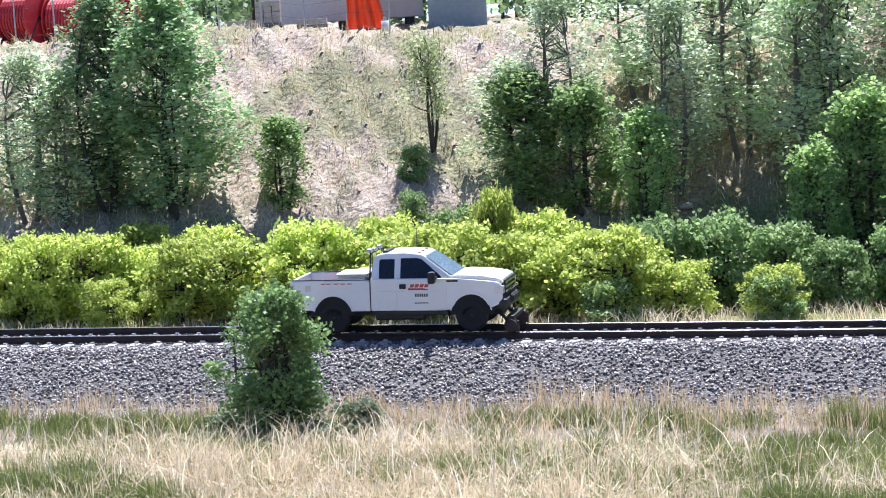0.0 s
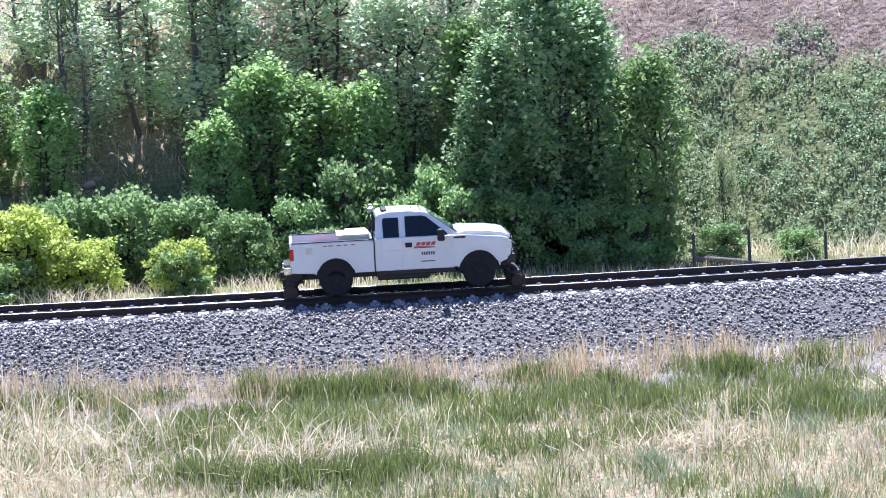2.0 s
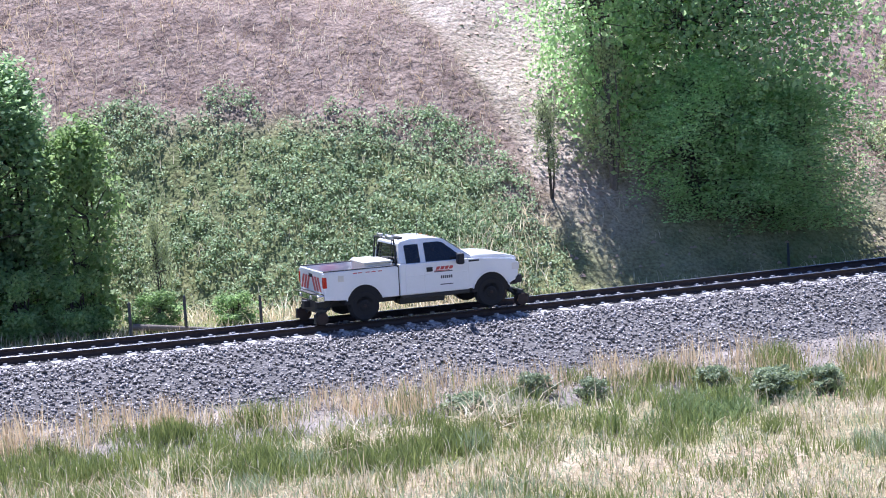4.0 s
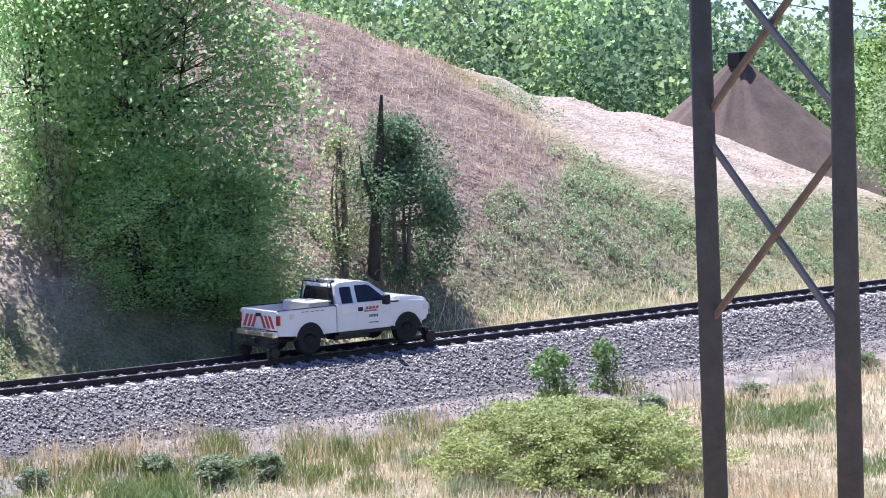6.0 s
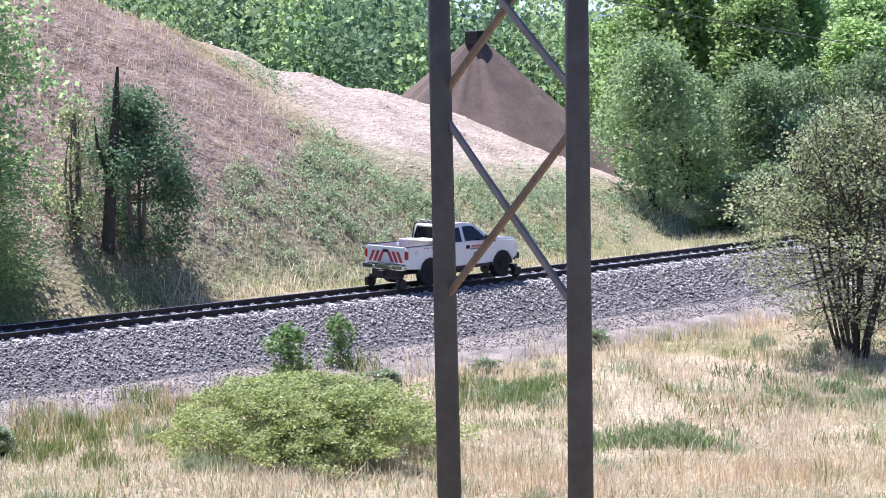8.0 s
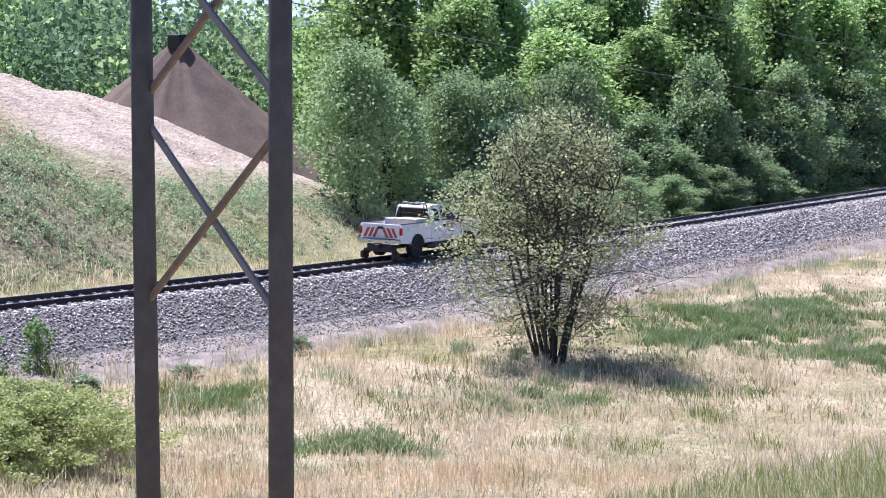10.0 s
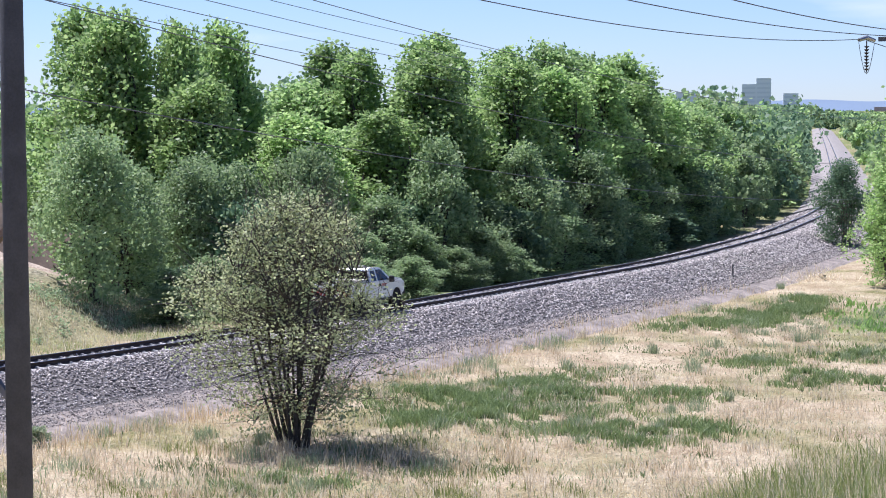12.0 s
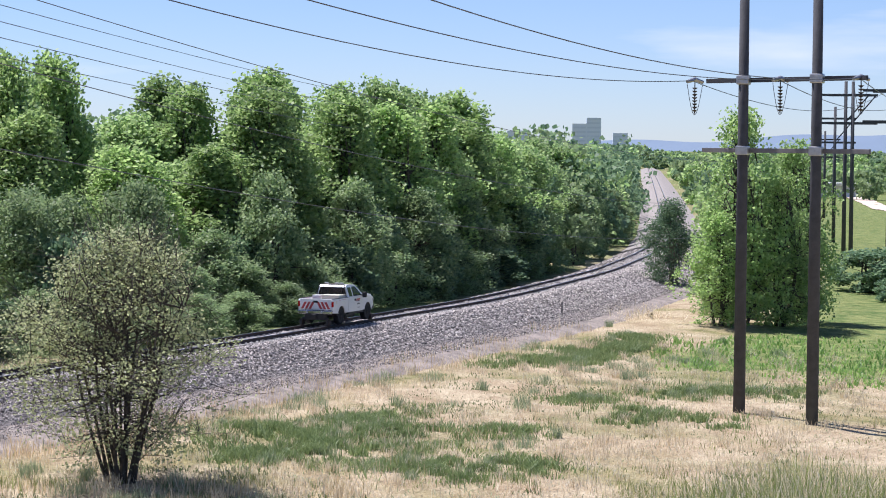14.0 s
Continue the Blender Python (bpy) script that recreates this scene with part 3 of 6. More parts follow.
grow(tree("verge_shrub", "dark green rounded shrub in the verge", "shrub", LEAF_GREEN, BARK, 2.2, 2.4, 5, 44, 3600, 0.12, 0.04, spray=0.13, group="verge shrubs"), 2.2, 2.4,
     [(76.0, 8.6, 2.5, 2.6), (77.8, 8.9, 2.6, 2.8), (79.6, 8.8, 2.3, 2.6), (81.2, 8.4, 1.9, 2.0), (75.0, 5.6, 1.3, 1.8), (79.6, 6.0, 1.3, 1.6), (82.8, 8.9, 2.2, 2.0), (84.4, 9.4, 3.1, 2.8), (86.7, 9.7, 2.9, 2.4), (85.6, 8.2, 2.2, 2.2), (83.4, 7.6, 1.5, 1.8), (87.6, 8.2, 2.3, 2.2),
      (67.5, 15.7, 1.2, 1.2), (67.9, 13.0, 1.4, 1.2), (89.2, 7.6, 2.2, 2.2), (91.0, 7.4, 1.9, 2.2), (92.6, 7.1, 1.7, 2.0), (69.6, 11.6, 2.0, 1.6), (66.6, 11.2, 1.8, 1.8), (95.0, 6.6, 1.1, 1.6), (97.2, 6.4, 0.9, 1.4)])
grow(tree("poplar_tree", "tall broad leafy green poplar clump at the track", "tree", LEAF_POPLAR, BARK, 12, 8.5, 7, 330, 23000, 0.15, 0.005, point=0.7, spray=0.1, group=BANK), 12, 8.5,
     [(114.9, 8.8, 13.0, 9.6), (112.0, 10.6, 10.6, 6.6), (115.8, 6.6, 4.4, 6.4), (113.4, 7.2, 4.8, 5.6)])
grow(tree("dead_shrub", "half-dead grey shrub with bare stems", "shrub", LEAF_OLIVE, BARK_GREY, 5, 1.8, 6, 25, 1400, 0.1, 0.1, twigs=120, group=BANK), 5, 1.8,
     [(110.6, 8.5, 5.0, 1.9), (121.2, 8.0, 5.2, 2.0)])
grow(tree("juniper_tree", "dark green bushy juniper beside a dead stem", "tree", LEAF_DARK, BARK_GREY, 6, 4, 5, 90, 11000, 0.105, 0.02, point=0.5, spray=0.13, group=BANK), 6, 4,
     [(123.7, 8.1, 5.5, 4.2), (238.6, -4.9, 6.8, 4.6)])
grow(tree("sapling", "small green sapling at the ballast edge", "sapling", LEAF_BUSH, BARK_GREY, 1.5, 1.0, 7, 40, 700, 0.085, 0.15, spray=0.12, thick=0.02, group="saplings"), 1.5, 1.0,
     [(118.6, -5.9, 1.75, 1.5), (120.9, -5.5, 1.75, 1.1)])
grow(tree("trackside_bush", "dark green upright bush in dry grass beside the ballast", "bush", LEAF_BUSH, BARK, 3.2, 1.9, 8, 80, 8500, 0.085, 0.02, point=0.75, spray=0.14), 3.2, 1.9, [(68.8, -6.6, 3.4, 2.4)])
grow(tree("field_shrub", "small grey-green shrub standing in dry grass", "shrub", SAGE, BARK, 0.8, 1.2, 7, 34, 1800, 0.075, 0.02, spray=0.13, thick=0.015, group="field shrubs"), 0.8, 1.2,
     [(70.7, -6.2, 0.85, 1.3), (67.6, -6.4, 0.6, 1.6), (69.8, -6.9, 0.5, 1.4), (99.3, -7.0, 0.6, 1.3), (101.3, -6.2, 0.75, 1.1), (102.5, -6.9, 0.6, 0.9), (105.4, -7.3, 0.6, 1.0), (106.1, -9.1, 0.7, 1.4), (107.4, -9.0, 0.6, 1.0), (110.3, -7.6, 0.5, 0.9), (120.4, -7.8, 0.5, 1.4), (124.0, -8.4, 0.4, 1.0), (129.6, -7.4, 0.7, 1.1)])
grow(tree("low_bush", "wide low olive-green bush in the field", "bush", LEAF_LIME, BARK, 1.9, 6.6, 30, 420, 36000, 0.062, 0.04, spray=0.04, thick=0.02), 1.9, 6.6, [(112.9, -13.6, 1.75, 8.0)])
grow(tree("field_tree", "bushy olive tree with many bare twigs and stems", "tree", LEAF_OLIVE, BARK, 7.8, 6.8, 15, 260, 12500, 0.08, 0.1, spread=1.1, point=0.62, spray=0.07, thick=0.062, twigs=900, twig_r=0.009), 7.8, 6.8, [(134.6, -13.6, 7.8, 8.2)])
grow(tree("cottonwood_tree", "tall green cottonwood in the row along the line", "tree", LEAF_BRIGHT, BARK, 14, 6, 5, 150, 11500, 0.23, 0.02, spray=0.11, thick=0.2, group=ROW), 14, 5.2,
     [(177.0, 23.6, 15.2, 6.4), (178.5, 20.1, 14.6, 4.6), (185.6, 21.6, 14.8, 5.2), (197.9, 19.2, 13.4, 5.6), (200.1, 15.1, 14.4, 6.4), (208.2, 12.8, 13.8, 6.2), (230.4, 10.6, 13.9, 7.4), (188.0, 33.0, 16.0, 7.0), (197.0, 37.0, 15.0, 7.0), (192.0, 26.0, 13.5, 6.0), (206.0, 24.0, 14.0, 6.5), (216.0, 20.0, 14.5, 7.0), (176.0, 17.5, 11.5, 6.0), (182.0, 14.6, 9.5, 6.2), (188.0, 12.8, 9.8, 6.2), (193.5, 11.8, 13.2, 6.4), (203.8, 10.8, 13.0, 6.2), (211.0, 10.0, 12.6, 6.4), (219.0, 9.4, 13.0, 6.6), (227.0, 9.0, 12.0, 6.4), (235.0, 8.6, 10.8, 6.2), (243.0, 8.2, 9.6, 6.0)])
grow(tree("cottonwood_tree", "broad green cottonwood in the row along the line", "tree", LEAF_GREEN, BARK, 12, 7, 5, 150, 11500, 0.24, 0.02, spray=0.1, thick=0.2, group=ROW), 12, 6.2,
     [(195.9, 21.8, 11.2, 7.8), (215.3, 11.8, 14.0, 7.0), (222.0, 11.5, 13.6, 7.0), (239.6, 9.0, 10.8, 6.4), (248.7, 8.4, 9.8, 6.0), (204.0, 14.0, 9.0, 6.5), (184.0, 17.0, 9.0, 6.0), (190.0, 15.5, 8.5, 6.0), (262.0, 10.0, 10.5, 7.0), (280.0, 10.0, 10.0, 7.5), (300.0, 10.5, 9.5, 8.0)])
grow(tree("elder_tree", "grey-green shady tree at the foot of the gravel heap", "tree", LEAF_WOODS, BARK, 7, 5, 4, 55, 7500, 0.16, 0.05, group=ROW), 7, 5,
     [(157.3, 11.6, 7.3, 5.2), (162.0, 12.8, 6.0, 4.6), (167.5, 12.5, 6.5, 5.0), (173.0, 13.5, 6.5, 5.0), (179.0, 13.0, 7.0, 5.5), (196.0, 13.0, 7.0, 5.0), (212.0, 9.8, 6.5, 5.0)])

# shrubs added at the foot of the trees, shade painted as dark leaves
grow(tree("understorey_shrub", "shrub under the row of trees, shade put into its dark leaves", "shrub", LEAF_DARK, BARK, 4, 4, 5, 45, 4500, 0.2, 0.03, spray=0.11, group=ROW), 4, 4,
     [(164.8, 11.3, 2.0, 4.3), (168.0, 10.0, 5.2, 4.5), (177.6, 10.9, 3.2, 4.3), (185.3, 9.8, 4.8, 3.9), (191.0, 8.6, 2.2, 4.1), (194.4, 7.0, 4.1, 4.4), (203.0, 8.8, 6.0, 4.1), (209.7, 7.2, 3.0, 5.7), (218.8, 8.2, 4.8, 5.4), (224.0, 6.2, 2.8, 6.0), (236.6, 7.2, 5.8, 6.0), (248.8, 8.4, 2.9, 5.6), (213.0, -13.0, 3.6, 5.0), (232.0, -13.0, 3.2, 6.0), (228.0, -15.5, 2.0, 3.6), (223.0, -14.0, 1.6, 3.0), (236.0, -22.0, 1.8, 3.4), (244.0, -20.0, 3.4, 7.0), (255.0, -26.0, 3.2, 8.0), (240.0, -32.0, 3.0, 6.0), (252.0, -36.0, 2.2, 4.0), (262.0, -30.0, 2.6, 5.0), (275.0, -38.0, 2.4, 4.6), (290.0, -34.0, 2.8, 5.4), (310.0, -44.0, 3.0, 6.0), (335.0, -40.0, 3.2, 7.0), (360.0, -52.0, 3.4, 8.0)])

grow(tree("ash_tree", "airy light green tree beside the power line poles", "tree", LEAF_BRIGHT, BARK, 12, 6, 5, 120, 7000, 0.2, 0.02, spray=0.11, thick=0.18, group=ROW), 12, 6,
     [(205.8, -14.6, 13.2, 6.0), (212.0, -17.2, 11.6, 5.4), (203.8, -13.6, 7.0, 4.6), (207.5, -16.8, 9.5, 5.0)])
# front row, leafy down to the ground; low ones added in place of verge shade
grow(tree("box_elder_tree", "green bushy tree leafing down to the ground along the line", "tree", LEAF_WOODS, BARK, 9, 6, 4, 120, 8000, 0.2, 0.0, spray=0.11, thick=0.15, group=ROW), 9, 6,
     [(171.0, 14.0, 7.0, 5.0), (158.0, 8.0, 1.8, 3.4), (161.5, 6.4, 1.6, 3.2), (165.0, 6.0, 1.9, 3.4), (169.0, 5.8, 1.8, 3.4), (173.0, 5.7, 2.2, 3.6), (178.0, 5.7, 2.0, 3.6), (183.5, 5.5, 2.2, 3.6), (190.0, 5.5, 2.0, 3.6), (163.0, 8.8, 2.8, 4.2), (167.0, 8.2, 3.4, 4.4), (171.5, 8.2, 4.2, 4.6), (176.0, 10.6, 7.6, 5.0), (181.5, 9.2, 5.0, 5.0), (186.5, 8.2, 8.0, 5.2), (191.5, 7.6, 4.4, 5.0), (197.0, 7.4, 7.4, 5.4), (202.0, 6.9, 4.2, 5.0), (208.0, 6.8, 6.8, 5.2), (214.0, 6.4, 3.8, 5.0), (220.0, 6.6, 6.2, 5.0), (227.0, 6.6, 4.6, 5.0), (234.0, 6.4, 5.6, 5.0), (242.0, 6.4, 5.8, 5.0), (182.0, 7.0, 3.2, 4.0), (188.0, 6.2, 3.0, 4.0), (176.5, 8.0, 3.4, 4.0), (182.0, 28.0, 12.0, 7.0)])

# shrubs that close in on the far line
grow(tree("lineside_shrub", "green leafy shrub close to the far line", "shrub", LEAF_WOODS, BARK, 5, 4, 5, 60, 5200, 0.18, 0.03, spray=0.11, group=ROW), 5, 4,
     [(256 + 8.5 * k + rng.uniform(-2, 2), rng.uniform(5.2, 6.6), rng.uniform(4.2, 7.5), rng.uniform(3.6, 5.4)) for k in range(22)]
     + [(268 + 11 * k + rng.uniform(-3, 3), -rng.uniform(7.2, 8.8), rng.uniform(2.6, 5.5), rng.uniform(3.2, 4.8)) for k in range(16)])


# ---- grass and weeds ----
def blades(name, label, c, h, w, lean, mat_, flat=0.0):
    """Grass as one mesh: a tapered bent blade at each place c. flat: share of blades lying down."""
    n = len(c)
    a = rng.uniform(0, 2 * np.pi, n)
    side = np.stack([np.cos(a), np.sin(a), np.zeros(n)], 1)
    b = rng.uniform(0, 2 * np.pi, n)
    out = np.stack([np.cos(b), np.sin(b), np.zeros(n)], 1)
    hh = h * rng.uniform(0.55, 1.25, n)
    ll = lean * np.abs(rng.normal(0.6, 0.5, n))
    down = rng.random(n) < flat
    rise = np.where(down, hh * rng.uniform(0.03, 0.3, n), hh)[:, None] * np.array([0, 0, 1.0])
    reach = out * np.where(down, hh, hh * ll)[:, None]
    k = (w * rng.uniform(0.7, 1.3, n))[:, None] * 0.5
    mid = c + rise * 0.6 + reach * 0.35
    v = np.stack([c - side * k, c + side * k, mid + side * k * 0.8, mid - side * k * 0.8, c + rise + reach], 1).reshape(-1, 3)
    i = 5 * np.arange(n)
    f = np.concatenate([np.stack([i, i + 1, i + 2], 1), np.stack([i, i + 2, i + 3], 1), np.stack([i + 3, i + 2, i + 4], 1)])
    return tagged(mesh_ob(name, np_mesh(name, v, f), mat_), label, "grass", kind="stuff")


def field_points(n, az0, az1, d0, d1):
    """Places on the field, spread evenly over the view from the bank."""
    az, dep = np.radians(rng.uniform(az0, az1, n)), np.radians(rng.uniform(d0, d1, n))
    r = (EYE + 1.7) / np.tan(dep)
    p = np.stack([r * np.sin(az), r * np.cos(az)], 1)
    s, o = line_place(p)
    return p, s, o


def lift(p):
    s, o = line_place(p)
    path = np.interp(s, ARC, LINE[:, 2]) + np.interp(o, [-7.6, -6.6, -4.3, -3.6], [-1.75, -1.43, -1.25, -1.05])
    return np.concatenate([p, np.where((o > -7.6) & (o < -3), np.maximum(path, -9), land(p[:, 0], p[:, 1]))[:, None] - 0.02], 1)


def build_grass():
    p, s, o = field_points(560000, -13, 84, 4.2, 15.4)
    x, y = p[:, 0], p[:, 1]
    big, mid_, fine = wobble(x, y, 6.0, 0.7), wobble(x, y, 2.2, 2.1), wobble(x, y, 0.8, 4.2)
    patch = big * 0.6 + mid_ * 0.5 + fine * 0.35
    r = rng.random(len(p))
    clump = wobble(x, y, 0.55, 7.7) * 0.6 + wobble(x, y, 1.1, 9.1) * 0.6
    wide = wobble(x, y, 1.5, 3.3) * 0.75 + wobble(x, y, 3.4, 5.9) * 0.6
    clump = clump + (wide - clump) * ease((s - 108) / 20)
    tone = clump + rng.normal(0, 1, len(p)) * (0.42 - 0.24 * ease((s - 104) / 16))
    edge = -6.7 + 2.2 * ease((114 - s) / 12) + 1.1 * ease((s - 150) / 20) + 0.6 * mid_ + 0.45 * fine
    ok = (o < edge) & (r < 0.6 + 0.6 * ease((clump + 0.6) / 1.0))
    strip_ = ok & (o > edge - 2.4 + 0.9 * mid_)
    green_belt = ok & ~strip_ & (s > 73) & (s < 105) & (o > -12.5 + 2.0 * big + mid_)
    meadow = ok & (s >= 128) & ((patch + 0.4 * ease((s - 165) / 40) * ease((-o - 12) / 10) > 0.42) | ((s > 135) & (o < -10.6 + big + 0.6 * mid_) & (o > -16.5 + 1.6 * big + mid_) & (s < 190)))
    bright = ok & (s > 178 + 3 * big) & (o < -15.5 + 2.5 * big + 1.5 * mid_) & (mid_ + 0.7 * fine < 0.62)
    meadow = meadow & ~bright
    rest = ok & ~bright & ~strip_ & ~green_belt & ~meadow
    pale = rest & (s > 128) & (o > -10.8 + big)
    green = (green_belt & (tone > -0.12 + 0.5 * (s < 79))) | (rest & (tone > 0.45 + 0.35 * (s < 82) + 0.25 * (s > 104) - 0.7 * ease((-patch - 0.05) / 0.4))) | (meadow & (tone > -0.2)) | (strip_ & (r < 0.08))
    sage = (rest | green_belt) & ~green & (tone < -0.45)
    green, sage = green & ~pale, sage & ~pale
    russet = (strip_ & (tone > 0.1)) | (rest & ~pale & ~green & ~sage & (s > 112) & (big + 0.5 * mid_ > 0.45) & (r > 0.5))
    straw = ok & ~bright & ~green & ~sage & ~russet
    short = 1 - 0.45 * ease((s - 125) / 40)
    for name, label, mask, h, w, lean, mat_, flat in (
            ("green_grass", "fresh green grass between dry stalks", green & ~meadow, 0.33, 0.02, 0.6, BLADE, 0.05),
            ("green_mats", "dark green low mats of fresh growth", meadow & green, 0.2, 0.034, 0.9, MAT, 0.1),
            ("lawn_grass", "bright green low grass round the poles", bright, 0.5, 0.085, 0.8, LAWN, 0.1),
            ("sage_weeds", "grey-green low weeds in the field", sage, 0.26, 0.026, 0.9, SAGE, 0.0),
            ("russet_grass", "reddish-brown dry grass in tufts", russet, 0.5, 0.017, 0.35, RUSSET, 0.05),
            ("dry_grass", "pale dry straw-coloured grass", straw, 0.36, 0.021, 0.8, STRAW, 0.5)):
        q = lift(p[mask])
        hh = h * short[mask] * (1 + 0.35 * np.clip(patch[mask], -1, 1)) * (1 + 0.55 * np.clip(clump[mask], -1, 1)) * np.where(strip_[mask], 1.25, 1.0)
        blades(name, label, q, hh, w * (1 + 0.004 * (np.hypot(q[:, 0], q[:, 1]) - 50)), lean, mat_, flat)
    # taller green tufts and sage clumps
    for name, label, n, k, s0, s1, o0, o1, h, sp, mat_ in (("grass_tufts", "tall dense tufts of green grass", 170, 130, 60, 122, -12.5, -5.6, 0.5, 0.3, BLADE), ("sage_clumps", "rounded grey-green sage clumps", 130, 120, 84, 200, -22, -7.5, 0.42, 0.26, SAGE), ("straw_tufts", "tall pale straw tufts", 420, 60, 108, 190, -30, -7.5, 0.4, 0.3, STRAW)):
        u = on_line(rng.uniform(s0, s1, n), rng.uniform(o0, o1, n))[:, :2]
        q = np.repeat(u, k, axis=0) + np.clip(rng.normal(0, 1, (n * k, 2)), -1.7, 1.7) * sp * np.repeat(rng.uniform(0.5, 1.5, (n, 1)), k, axis=0) * np.array([1.2, 0.9])
        blades(name, label, lift(q), np.repeat(h * rng.uniform(0.6, 1.3, n), k), 0.02, 0.55, mat_, 0.05)
    rows = [(61.3, -6.0, 0.7), (63.6, -6.5, 0.8), (65.4, -6.6, 0.9), (66.9, -6.6, 0.8), (73.9, -5.9, 0.6), (75.0, -6.0, 0.7), (76.0, -5.9, 0.6), (78.0, -6.3, 0.5), (66.1, -12.2, 1.2), (64.6, -12.8, 1.2), (68.0, -13.4, 1.0), (80.6, -9.0, 0.6), (82.0, -6.0, 0.6),
            (83.0, -6.2, 0.9), (84.1, -6.5, 1.0), (84.8, -6.0, 0.9), (86.1, -6.9, 0.8), (88.4, -6.0, 0.7), (89.8, -6.9, 0.7), (92.6, -6.2, 0.6), (84.8, -13.6, 1.3), (81.2, -13.3, 1.2), (82.7, -13.6, 1.2), (92.6, -6.6, 0.7), (93.7, -10.0, 0.8), (95.5, -11.5, 0.9), (97.5, -10.6, 0.8), (104.6, -6.4, 0.7), (105.5, -7.0, 0.7), (106.2, -8.9, 0.7), (107.5, -8.6, 0.7), (90.5, -9.0, 0.7), (87.5, -9.6, 0.7)]
    C, H = [], []
    for s_, o_, a in rows:
        m = int(1000 * a * a)
        spot = np.clip(rng.normal(0, 0.5, (m, 2)), -1.1, 1.1) * np.array([1.5 * a, 0.55 * a])
        C.append(on_line(s_ + spot[:, 0], np.minimum(o_ + spot[:, 1], -5.0))[:, :2])
        H.append(0.34 * np.exp(-(spot[:, 0] / (1.2 * a)) ** 2) + 0.14)
    blades("green_tussocks", "dense dark green tussocks of fresh grass", lift(np.concatenate(C)), np.concatenate(H), 0.022, 0.4, BLADE, 0.03)
    # dark low mats with leaves, in patches of their own
    rows = [(181.3, -11.4, 3.2, 1.2), (185.8, -12.6, 3.4, 1.3), (144.0, -16.2, 2.4, 1.8), (143.4, -20.7, 1.6, 1.4), (148.7, -15.6, 2.6, 1.5), (169.3, -20.3, 2.0, 1.2), (159.5, -21.2, 1.8, 1.2), (159.8, -24.6, 1.3, 0.9), (172.0, -23.5, 2.2, 1.4), (164.0, -17.6, 1.6, 1.0), (152.0, -18.8, 1.4, 0.9), (122.0, -11.4, 1.6, 0.8), (104.5, -9.5, 1.8, 0.9), (128.5, -17.5, 1.6, 1.2), (120.0, -18.5, 1.5, 1.0), (146.0, -11.6, 2.6, 1.2), (148.6, -12.8, 2.8, 1.3), (147.4, -14.8, 2.4, 1.2), (144.2, -22.0, 1.6, 1.2), (142.2, -20.6, 1.6, 1.2), (152.0, -13.6, 2.4, 1.0), (141.4, -14.6, 1.8, 1.2), (175.4, -10.4, 2.2, 0.9), (178.3, -12.3, 2.4, 1.0), (192.0, -11.4, 2.6, 1.0)]
    C, H = [], []
    for s_, o_, a, b in rows:
        a, b = 1.5 * a, 1.7 * b
        m = int(950 * a * b)
        ds, do = np.clip(rng.normal(0, 0.45, m), -1.1, 1.1) * a, np.clip(rng.normal(0, 0.45, m), -1.1, 1.1) * b
        C.append(on_line(s_ + ds, o_ + do)[:, :2])
    c = np.concatenate(C)
    c = c[wobble(c[:, 0], c[:, 1], 0.6, 5.5) + 0.9 * wobble(c[:, 0], c[:, 1], 1.7, 2.5) + rng.normal(0, 0.2, len(c)) > 0.12]
    blades("leafy_mats", "patches of dark green low leafy growth", lift(c), 0.3, 0.042, 0.9, MAT, 0.1)
    # broken pale stalks lying in heaps
    c = []
    for s_, o_, n, sp in ((78.5, -10.5, 700, 2.2), (74.5, -8.6, 1200, 2.6), (71, -9.8, 1200, 2.6), (68.5, -11.5, 1300, 2.4), (72.5, -12.6, 1500, 3.0), (66.5, -9.4, 800, 2.2), (77.5, -12.8, 900, 2.6), (83.5, -12.6, 700, 1.6), (95.6, -9.6, 260, 0.9), (99.3, -9.0, 240, 0.9), (91, -12.5, 380, 1.2), (205, -8.5, 420, 2.4), (209, -8.0, 200, 1.8)):
        u = on_line(s_, o_)[:2]
        c.append(u + rng.normal(0, sp * 0.55, (n, 2)) * np.array([1.3, 0.7]))
    c = lift(np.concatenate(c))
    c[:, 2] += rng.uniform(0.05, 0.3, len(c))
    blades("broken_stalks", "heaps of broken pale dry stalks", c, 0.75, 0.024, 1.2, STRAW, 0.75)
    # tall single stalks
    keep = rng.random(len(p)) < 0.004
    q = lift(p[keep & ok])
    blades("tall_stalks", "tall single dry stalks standing in the grass", q, 0.85, 0.018, 0.35, STRAW)
    # grass on the knoll in front of the camera
    n = 30000
    az, rr = np.radians(rng.uniform(59, 88, n)), rng.uniform(11, 15.5, n)
    q = lift(np.stack([rr * np.sin(az), rr * np.cos(az)], 1))
    half = rng.random(n) < 0.6
    tall = 0.25 + 0.3 * ease((np.degrees(az) - 66) / 14)
    blades("knoll_grass", "green seeding grass on the near bank", q[half], tall[half], 0.008, 0.35, BLADE)
    blades("knoll_straw", "dry grass on the near bank", q[~half], tall[~half], 0.005, 0.4, STRAW)


build_grass()


